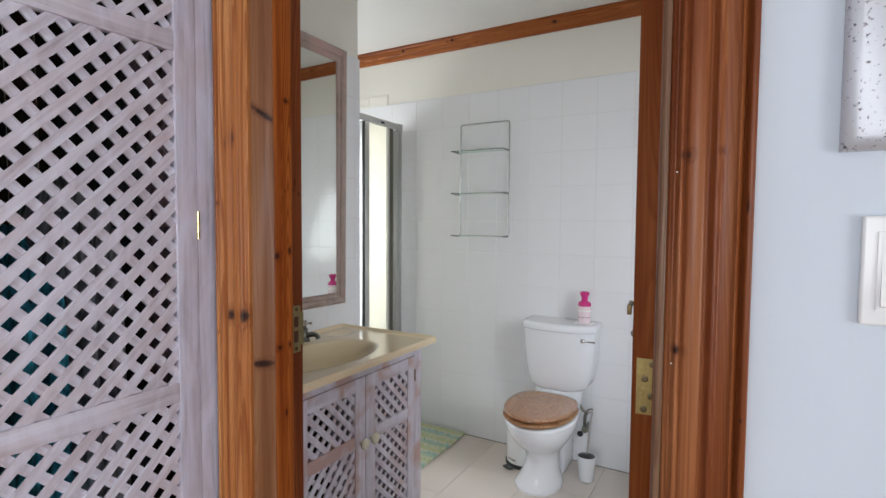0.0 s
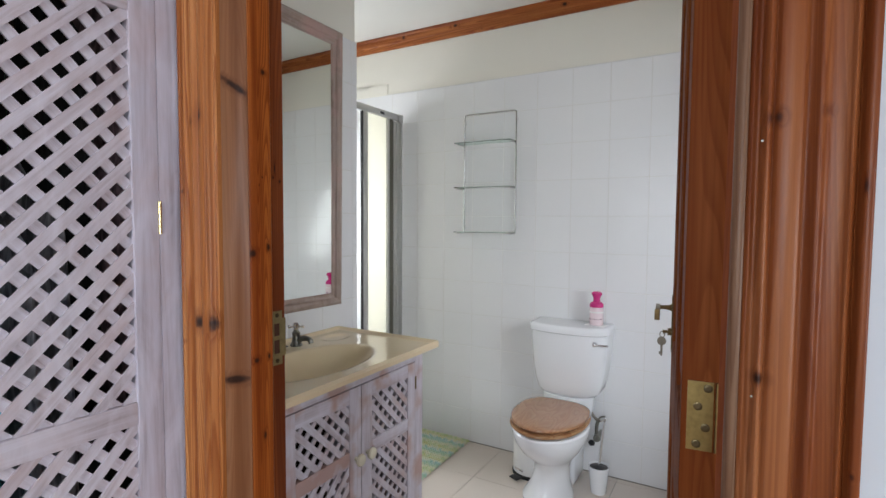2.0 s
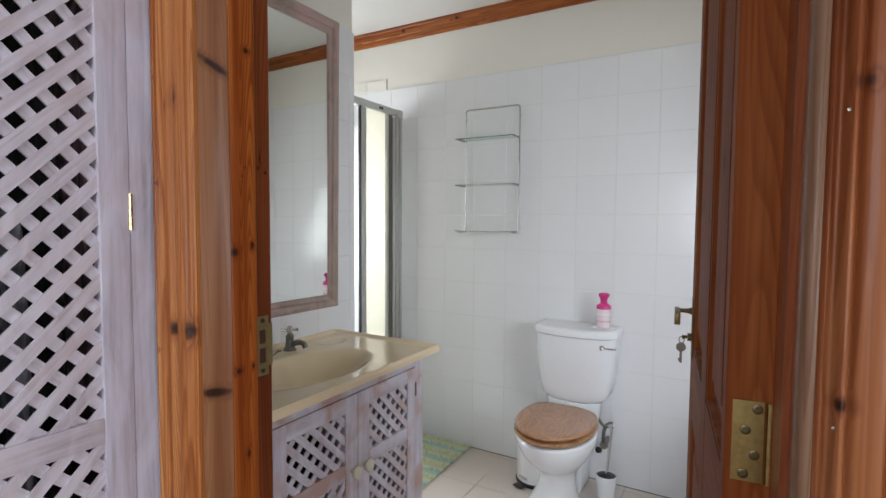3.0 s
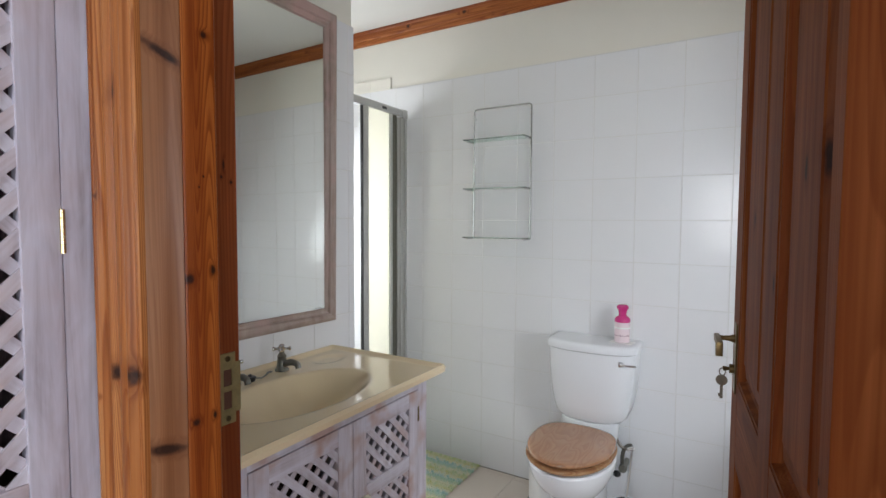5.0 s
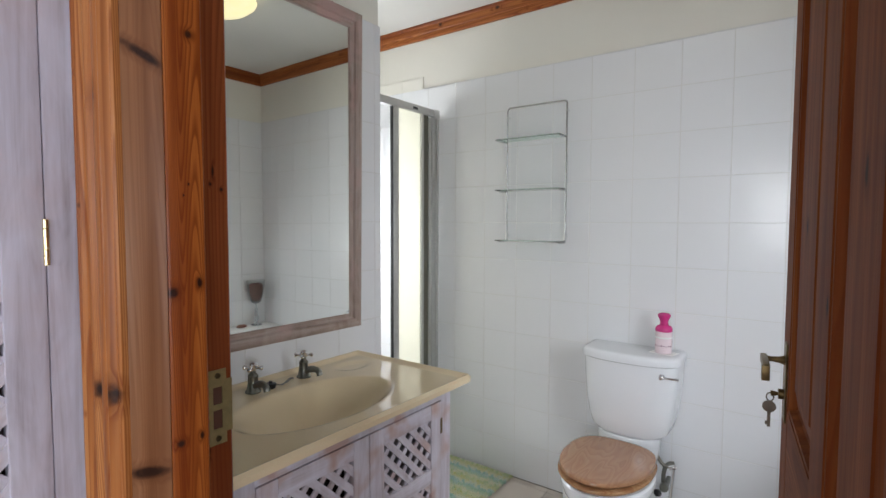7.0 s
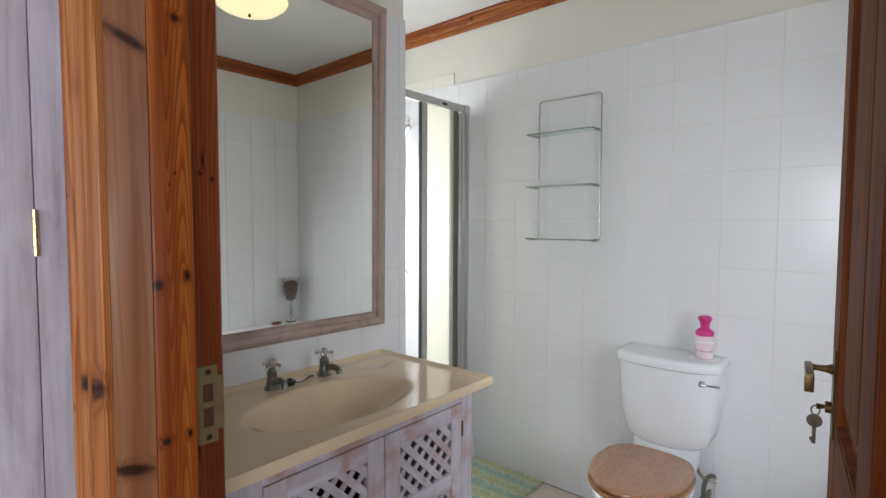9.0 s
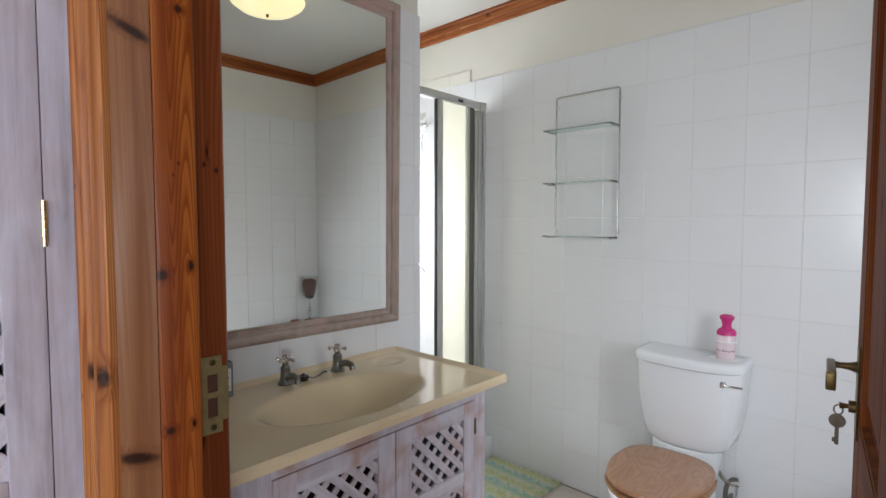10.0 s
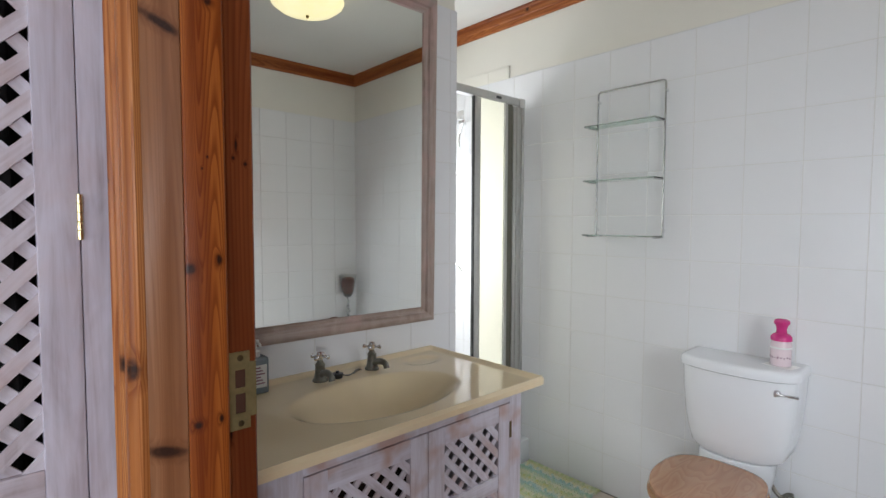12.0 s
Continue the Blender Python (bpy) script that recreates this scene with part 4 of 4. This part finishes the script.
part("post_rib", box(0.006, 0.012, 0.320, 0.335, 0.13, 1.990, 0.002), "aluminium", shower)
part("post_rib", box(0.006, 0.012, 0.362, 0.372, 0.13, 1.990, 0.002), "aluminium", shower)
# one dark olive strip holds the seal and the shade on the frame
part("seal", box(-0.020, 0.000, 0.250, 0.298, 0.13, 1.998), "dark_seal", shower, "dark olive seal and shadowed frame")
part("closing_stile", box(-0.012, 0.008, 0.226, 0.250, 0.14, 1.998, 0.002), "aluminium", shower)
part("panel", box(-0.006, -0.001, 0.036, 0.226, 0.14, 1.998), "frosted", shower, "cream obscured acrylic panel")
part("leading_stile", box(-0.014, 0.010, -0.004, 0.036, 0.14, 1.998, 0.002), "aluminium", shower)
part("stile_seal", box(-0.010, 0.006, -0.010, -0.004, 0.14, 1.998), "black", shower, "black rubber seal")
part("maker_plate", box(0.012, 0.0125, 0.150, 0.190, 2.010, 2.024), "black", shower, "small dark name plate without readable writing")
part("tray", box(-0.915, 0.03, -0.428, 0.4375, 0, 0.13, 0.006), "porcelain", shower, "white shower tray with a raised edge")
riser = thing("hand_shower", (-2.545, 2.98, 1.05), "chrome hand shower bracket with a white hose on the shower wall", "hand shower")
part("bracket", tube([(0, 0.018, 0.94), (0, -0.03, 0.94), (0.05, -0.05, 0.945)], 0.010, 10), "chrome", riser)
part("hose", tube(smooth_path([(0.05, -0.05, 0.93), (0.004, -0.035, 0.86), (0.0, -0.03, 0.70), (-0.035, -0.03, 0.60), (-0.07, -0.03, 0.45), (-0.05, -0.02, 0.1), (0, 0.0, 0.0)], 5), 0.006, 8), "chrome", riser)
part("head", join(bmesh.new(), lathe([(0.012, 0), (0.03, 0.03), (0.035, 0.04), (0.0, 0.042)], segments=20), pose(0.06, -0.06, 0.95, 60, 0, 0)), "white_plastic", riser)

# ---- glass shelf rack ----
rack = thing("glass_shelf_rack", (-1.597, 2.978, 1.30), "chrome wire wall rack with three small glass shelves", "shelf")
RW = 0.332
bm = tube([(0, 0, 0.0), (0, 0, 0.690), (0.003, 0, 0.698), (0.012, 0, 0.703), (RW - 0.012, 0, 0.703), (RW - 0.003, 0, 0.698), (RW, 0, 0.690), (RW, 0, 0.0)], 0.0044, 8)
part("wire_frame", bm, "wire", rack)
for z in (0.002, 0.263, 0.523):
    s = part("shelf", box(-0.018, RW + 0.002, -0.098, -0.004, z, z + 0.006, 0.001, segments=1), "glass_shelf", rack, "clear glass shelf with green edge")
    for x in (0, RW):
        part("bracket", tube([(x, 0, z - 0.003), (x, -0.085, z - 0.004), (x, -0.088, z + 0.004)], 0.003, 6), "wire", rack)
for z in (0.655, 0.03):
    for x in (0, RW):
        part("fixing", join(bmesh.new(), lathe([(0.006, 0), (0.006, 0.02), (0.004, 0.026)], segments=12), pose(x, 0.020, z, 90, 0, 0)), "chrome", rack)

# ---- toilet ----
toilet = thing("toilet", (-0.905, 2.62, 0.0), "white close-coupled porcelain toilet with its wooden lid closed", "toilet")


def oval(cx, cy, rx, front, back, z, n=48, power=2.0):
    pts = []
    for k in range(n):
        a = 2 * math.pi * k / n
        c, s = math.cos(a), math.sin(a)
        ry = back if s > 0 else front
        q = power if s > 0 else 2.0
        pts.append((cx + rx * math.copysign(abs(c) ** (2 / q), c), cy + ry * math.copysign(abs(s) ** (2 / q), s), z))
    return pts


# sections of the pan, from the floor up
part("pan", rings([oval(-0.030, 0.035, 0.120, 0.152, 0.17, 0.0), oval(-0.030, 0.035, 0.122, 0.154, 0.17, 0.012), oval(-0.028, 0.035, 0.114, 0.142, 0.16, 0.03), oval(-0.02, 0.035, 0.093, 0.115, 0.14, 0.08),
                   oval(-0.012, 0.03, 0.083, 0.098, 0.14, 0.14), oval(-0.006, 0.018, 0.084, 0.105, 0.15, 0.19), oval(0, 0.0, 0.105, 0.145, 0.17, 0.235), oval(0, -0.02, 0.140, 0.195, 0.20, 0.285),
                   oval(0, -0.03, 0.165, 0.228, 0.22, 0.335), oval(0, -0.03, 0.176, 0.242, 0.23, 0.372), oval(0, -0.03, 0.178, 0.245, 0.23, 0.392), oval(0, -0.03, 0.172, 0.238, 0.225, 0.400)]), "porcelain", toilet)
part("pan_shelf", rings([oval(-0.005, 0.26, 0.110, 0.10, 0.09, 0.28, power=4), oval(-0.005, 0.26, 0.132, 0.095, 0.09, 0.40, power=4), oval(-0.005, 0.265, 0.134, 0.092, 0.09, 0.458, power=4), oval(-0.005, 0.265, 0.130, 0.088, 0.088, 0.4615, power=4)]), "porcelain", toilet)
part("outlet", box(-0.05, 0.062, 0.17, 0.372, 0.0, 0.155, 0.02, segments=3), "porcelain", toilet)


def cistern_loop(half, side, z, bulge):
    pts = [(-half, 0.372, z), (-half, side + (0.372 - side) * 0.5, z)]
    for k in range(25):
        a = math.pi * k / 24
        u = -math.cos(a)
        pts.append((half * math.copysign(abs(u) ** 0.86, u), side - bulge * math.sin(a) ** 0.80, z))
    pts += [(half, side + (0.372 - side) * 0.5, z), (half, 0.372, z)]
    return pts


part("cistern", rings([cistern_loop(0.118, 0.275, 0.462, 0.080), cistern_loop(0.145, 0.268, 0.467, 0.088), cistern_loop(0.164, 0.262, 0.486, 0.092), cistern_loop(0.176, 0.258, 0.53, 0.094), cistern_loop(0.188, 0.254, 0.60, 0.096), cistern_loop(0.197, 0.251, 0.70, 0.098), cistern_loop(0.201, 0.250, 0.792, 0.099)]), "porcelain", toilet)
part("cistern_lid", rings([cistern_loop(0.203, 0.248, 0.794, 0.100), cistern_loop(0.209, 0.243, 0.798, 0.102), cistern_loop(0.210, 0.242, 0.816, 0.102), cistern_loop(0.208, 0.244, 0.824, 0.101), cistern_loop(0.203, 0.249, 0.8305, 0.100), cistern_loop(0.194, 0.258, 0.833, 0.097), cistern_loop(0.180, 0.272, 0.833, 0.092)]), "porcelain", toilet)
bm = join(bmesh.new(), lathe([(0.015, 0), (0.016, 0.006), (0.012, 0.014), (0.0, 0.016)], segments=20), pose(0.145, 0.187, 0.755, 90, 0, 0))
tube([(0.150, 0.169, 0.755), (0.175, 0.172, 0.754), (0.212, 0.186, 0.752)], [0.005, 0.004, 0.0055], 10, bm)
part("flush_lever", bm, "chrome", toilet, "chrome flush lever")


def slab(z0, z1, grow, cy, rnd=0.008):
    """A rounded D-shaped board, flatter at the hinges."""
    out = []
    for inset, z in ((rnd, z0), (0, z0 + rnd), (0, z1 - rnd), (rnd * 0.3, z1 - rnd * 0.4), (rnd, z1 - rnd * 0.08), (rnd * 2.2, z1)):
        g = grow - inset
        out.append(oval(-0.004, cy, 0.176 + g, 0.243 + g, 0.200 + g, z + 0.008, power=3.0))
    return out


part("seat", rings(slab(0.402, 0.422, 0.004, -0.04)), "seat_edge", toilet, "varnished oak seat ring")
part("lid", rings(slab(0.425, 0.448, 0.0, -0.038, 0.010)), "seat", toilet, "varnished burr-patterned wooden lid")
part("seat_hinge", tube([(-0.085, 0.163, 0.440), (0.078, 0.163, 0.440)], 0.006, 10), "chrome", toilet, "chrome hinge bar of the seat")
part("supply_hose", tube(smooth_path([(0.112, 0.28, 0.456), (0.111, 0.28, 0.40), (0.118, 0.285, 0.365), (0.140, 0.285, 0.338), (0.162, 0.285, 0.334), (0.186, 0.29, 0.350)], 5), 0.008, 10), "hose", toilet, "grey braided supply hose")
bm = tube(smooth_path([(0.186, 0.29, 0.352), (0.165, 0.29, 0.345), (0.148, 0.29, 0.318), (0.143, 0.29, 0.28), (0.145, 0.29, 0.235)], 5), 0.009, 10)
tube([(0.150, 0.372, 0.240), (0.150, 0.262, 0.240)], 0.013, 12, bm)
join(bm, lathe([(0.018, 0), (0.020, 0.004), (0.018, 0.02)], segments=16), pose(0.150, 0.285, 0.240, 90, 0, 0))
part("stop_valve", bm, "worn_chrome", toilet, "dull metal stop valve")
part("valve_knob", join(bmesh.new(), lathe([(0.011, 0), (0.0155, 0.003), (0.0155, 0.018), (0.010, 0.022), (0.0, 0.022)], segments=8), pose(0.132, 0.262, 0.215, 70, 0, -20)), "black", toilet, "black valve knob")

paper = thing("paper_slip", (-0.772, 2.905, 0.8332), "small flat slip of white paper under the soap bottle", "paper", turn=-12)
part("sheet", box(-0.052, 0.050, -0.036, 0.034, 0, 0.0010), "white_plastic", paper, "white paper")
bottle = thing("soap_bottle", (-0.775, 2.905, 0.8344), "pale pink soap bottle with magenta pump on the cistern", "soap bottle")
part("bottle", lathe([(0.031, 0), (0.034, 0.003), (0.0345, 0.05), (0.034, 0.085), (0.030, 0.094)], segments=28), "pale_pink", bottle)
part("collar", lathe([(0.030, 0.0935), (0.0345, 0.095), (0.0345, 0.108), (0.028, 0.117), (0.019, 0.121)], segments=28), "pink", bottle, "magenta collar")
part("pump", join(lathe([(0.018, 0.121), (0.0165, 0.135), (0.020, 0.150), (0.026, 0.158), (0.026, 0.167), (0.019, 0.173), (0.0, 0.174)], segments=24), tube([(0, 0, 0.163), (0.004, -0.024, 0.163), (0.005, -0.031, 0.160)], 0.006, 8)), "pink", bottle, "magenta pump head")
for k in range(9):
    a = radians(-160 + 17 * k)
    part("print", join(bmesh.new(), box(0.0344, 0.0349, -0.0024, 0.0024, 0.030 + 0.002 * (k % 2), 0.0345 + 0.002 * ((k * 2) % 3)), pose(0, 0, 0, 0, 0, math.degrees(a))), "label_dark", bottle, "small unreadable print")
part("label_band", lathe([(0.0343, 0.066), (0.0349, 0.067), (0.0349, 0.071), (0.0343, 0.072)], segments=28), "white_plastic", bottle)

pedal_bin = thing("pedal_bin", (-1.085, 2.83, 0.0), "small white pedal bin with a black base behind the toilet", "bin")
part("base", lathe([(0.104, 0), (0.106, 0.004), (0.106, 0.016), (0.1, 0.02)], segments=36), "black", pedal_bin, "black plastic base")
part("body", lathe([(0.100, 0.018), (0.101, 0.03), (0.101, 0.245), (0.098, 0.25)], segments=36), "white_plastic", pedal_bin)
part("lid", lathe([(0.102, 0.25), (0.102, 0.262), (0.085, 0.275), (0.04, 0.284), (0.0, 0.286)], segments=36), "white_plastic", pedal_bin, "white domed lid")
part("pedal", join(bmesh.new(), box(-0.028, 0.028, -0.148, -0.09, 0.008, 0.014, 0.003), pose(0, 0, 0, 0, 0, -22)), "black", pedal_bin, "black foot pedal")
part("trim", join(bmesh.new(), box(-0.028, 0.028, -0.1035, -0.098, 0.040, 0.052, 0.002), pose(0, 0, 0, 0, 0, -22)), "chrome", pedal_bin, "chrome pedal slot trim")

brush = thing("toilet_brush", (-0.722, 2.805, 0.0), "white toilet brush holder with chrome-handled brush by the wall", "toilet brush")
part("holder", lathe([(0.034, 0), (0.037, 0.003), (0.046, 0.09), (0.051, 0.136), (0.050, 0.139), (0.046, 0.137), (0.043, 0.115), (0.0, 0.115)], segments=32), "porcelain", brush)
part("brush_head", lathe([(0.040, 0.116), (0.045, 0.131), (0.030, 0.134), (0.008, 0.140), (0.0, 0.141)], segments=24), "black", brush, "dark brush head")
part("handle", tube([(0.0, 0, 0.134), (0.012, 0.006, 0.28), (0.019, 0.010, 0.37)], 0.0065, 12), "chrome", brush)
part("cap", tube([(0.002, 0.002, 0.372), (0.018, 0.010, 0.378), (0.028, 0.014, 0.377)], 0.0085, 10), "chrome", brush)

# ---- bath along the side wall, seen in the mirror ----
bath = thing("bathtub", (0.11, 2.25, 0.0), "white acrylic bathtub along the tiled wall", "bathtub")


def rounded(x0, x1, y0, y1, r, z, n=6):
    pts = []
    for cx, cy, start in ((x1 - r, y1 - r, 0), (x0 + r, y1 - r, 90), (x0 + r, y0 + r, 180), (x1 - r, y0 + r, 270)):
        for k in range(n + 1):
            a = radians(start + 90 * k / n)
            pts.append((cx + r * math.cos(a), cy + r * math.sin(a), z))
    return pts


part("tub", rings([rounded(-0.29, 0.338, -0.70, 0.748, 0.02, 0.05), rounded(-0.29, 0.338, -0.70, 0.748, 0.02, 0.558), rounded(-0.31, 0.340, -0.72, 0.749, 0.02, 0.563), rounded(-0.31, 0.340, -0.72, 0.749, 0.02, 0.599), rounded(-0.30, 0.336, -0.71, 0.745, 0.02, 0.605),
                  rounded(-0.25, 0.24, -0.64, 0.62, 0.10, 0.605), rounded(-0.235, 0.225, -0.62, 0.60, 0.10, 0.592), rounded(-0.20, 0.19, -0.55, 0.53, 0.12, 0.24), rounded(-0.14, 0.13, -0.48, 0.45, 0.1, 0.20)]), "bath", bath)
part("plinth", box(-0.275, 0.325, -0.685, 0.735, 0.0, 0.05), "bath", bath)

goblet = thing("glass_goblet", (0.38, 2.875, 0.6055), "clear glass goblet of brown pot-pourri on the bath rim", "goblet")
part("bowl", lathe([(0.005, 0.165), (0.026, 0.172), (0.042, 0.195), (0.052, 0.235), (0.060, 0.290), (0.069, 0.350), (0.0665, 0.350), (0.0575, 0.290), (0.0495, 0.235), (0.039, 0.197), (0.0, 0.178)], segments=32), "clear", goblet, "clear glass bowl")
part("stem", lathe([(0.040, 0), (0.040, 0.004), (0.012, 0.012), (0.007, 0.03), (0.020, 0.048), (0.020, 0.060), (0.007, 0.078), (0.014, 0.092), (0.007, 0.105), (0.012, 0.122), (0.006, 0.135), (0.006, 0.165)], segments=28), "stem_glass", goblet, "turned clear glass stem")
part("filling", lathe([(0.0, 0.183), (0.034, 0.200), (0.046, 0.235), (0.053, 0.290), (0.050, 0.318), (0.036, 0.328), (0.014, 0.320), (0.0, 0.332)], segments=20), "candle", goblet, "brown pot-pourri")
soap = thing("soap_bar", (0.37, 2.74, 0.6055), "small brown bar of soap on the bath rim", "soap")
part("bar", rings([oval(0, 0, 0.024, 0.036, 0.036, 0.0, 24), oval(0, 0, 0.028, 0.040, 0.040, 0.006, 24), oval(0, 0, 0.026, 0.038, 0.038, 0.016, 24), oval(0, 0, 0.016, 0.026, 0.026, 0.021, 24)]), "soap", soap)

lamp = thing("ceiling_light", (-0.65, 2.02, 2.467), "lit alabaster glass bowl ceiling light with a small brass finial", "ceiling light")
part("bowl", lathe([(0.0, 0.0), (0.045, 0.003), (0.095, 0.012), (0.147, 0.030), (0.184, 0.058), (0.193, 0.074), (0.184, 0.074), (0.145, 0.045), (0.0, 0.015)], segments=48), "alabaster", lamp)
part("base", lathe([(0.10, 0.045), (0.10, 0.108), (0.0, 0.108)], segments=32), "white_plastic", lamp, "white ceiling base")
part("finial", lathe([(0.0, -0.018), (0.006, -0.014), (0.009, -0.006), (0.006, 0.0), (0.014, 0.004)], segments=14), "brass", lamp, "small brass finial")

# ---- crocheted bath mat ----
bath_mat = thing("bath_mat", (-1.565, 2.99, 0.0), "crocheted cotton bath mat in green, yellow, blue and cream stripes", "bath mat")
bm = bmesh.new()
rnd = random.Random(5)
box(-0.43, -0.004, -0.70, -0.004, 0.0, 0.006, bm=bm)
verts, faces = [], []
base = [(math.cos(2 * math.pi * k / 8), math.sin(2 * math.pi * k / 8)) for k in range(8)]
for i in range(36):
    for j in range(27):
        cx, cy = -0.43 + 0.0165 * (j + 0.5) + rnd.uniform(-0.0012, 0.0012), -0.70 + 0.0194 * (i + 0.5)
        tilt = 0.45 if i % 2 else -0.45
        start = len(verts)
        for r, z in ((1.0, 0.004), (0.85, 0.013), (0.4, 0.018)):
            for a, b in base:
                u, v = a * 0.0098 * r, b * 0.0078 * r
                verts.append((cx + u, cy + v + u * tilt, z + rnd.uniform(-0.0008, 0.0008)))
        for ring in range(2):
            for k in range(8):
                n0, n1 = start + ring * 8 + k, start + ring * 8 + (k + 1) % 8
                faces.append((n0, n1, n1 + 8, n0 + 8))
        faces.append(tuple(start + 16 + k for k in range(8)))
me = bpy.data.meshes.new("stitches")
me.from_pydata(verts, [], faces)
me.materials.append(M["mat"])
me.shade_smooth()
stitches = new("stitches", me)
stitches.parent = bath_mat
tagged(stitches, kind="stuff")
part("backing", bm, "mat", bath_mat)

# ---- tiles ----
GAP, EDGE = 0.0009, 0.0013
tile_cache = {}


def tile_mesh(w, h, thick, material, name):
    key = (round(w, 4), round(h, 4), thick, material)
    if key not in tile_cache:
        a, b, c, d = -w / 2 + GAP, w / 2 - GAP, -h / 2 + GAP, h / 2 - GAP
        loops = [[(x, y, z) for x, y in ((a + e, c + e), (b - e, c + e), (b - e, d - e), (a + e, d - e))] for e, z in ((0, 0), (0, thick - 0.0016), (0.0005, thick - 0.0007), (EDGE, thick))]
        bm = rings(loops)
        tile_cache[key] = mesh_of(bm, name, M[material], False)
    return tile_cache[key]


def cuts(low, high, start, pitch):
    edges = [low]
    k = math.ceil((low - start) / pitch + 1e-6)
    while start + k * pitch < high - 1e-4:
        edges.append(start + k * pitch)
        k += 1
    edges.append(high)
    return [(a, b) for a, b in zip(edges, edges[1:]) if b - a > 0.006]


def lay(parent, columns, rows, turn, place, material="tile", thick=0.0058, rnd=random.Random(9)):
    for a, b in columns:
        for c, d in rows:
            ob = new("tile", tile_mesh(b - a, d - c, thick, material, "tile"))
            ob.parent = parent
            u, v = place((a + b) / 2, (c + d) / 2)[:2], None
            ob.matrix_basis = Matrix.Translation(place((a + b) / 2, (c + d) / 2)) @ turn @ pose(0, 0, 0, rnd.uniform(-0.05, 0.05), rnd.uniform(-0.05, 0.05), 0)


ROWS = cuts(0.0, TOP, 0.0, 0.2)
FACE_Y = Matrix(((1, 0, 0, 0), (0, 0, -1, 0), (0, 1, 0, 0), (0, 0, 0, 1)))
FACE_X = Matrix(((0, 0, 1, 0), (1, 0, 0, 0), (0, 1, 0, 0), (0, 0, 0, 1)))
FACE_NX = Matrix(((0, 0, -1, 0), (-1, 0, 0, 0), (0, 1, 0, 0), (0, 0, 0, 1)))
lay(grout_back, cuts(-2.96, 0.45, -1.95, 0.2), ROWS, FACE_Y, lambda a, b: (a, 3.0058, b))
lay(grout_shower, cuts(-2.96, -2.19, -1.95, 0.2), [(TOP, 2.27)], FACE_Y, lambda a, b: (a, 3.0058, b), "plaster")
lay(grout_mirror, cuts(1.03, 2.137, 1.1, 0.2), ROWS, FACE_X, lambda a, b: (-1.7358, a, b))
lay(grout_side, cuts(2.121, 3.0, 1.0, 0.2), ROWS, FACE_NX, lambda a, b: (0.4558, a, b))
lay(floor, cuts(-2.96, 0.45, -1.337, 0.336), cuts(0.95, 3.0, 2.62, 0.336), Matrix(), lambda a, b: (a, b, -0.0058), "floor_tile")
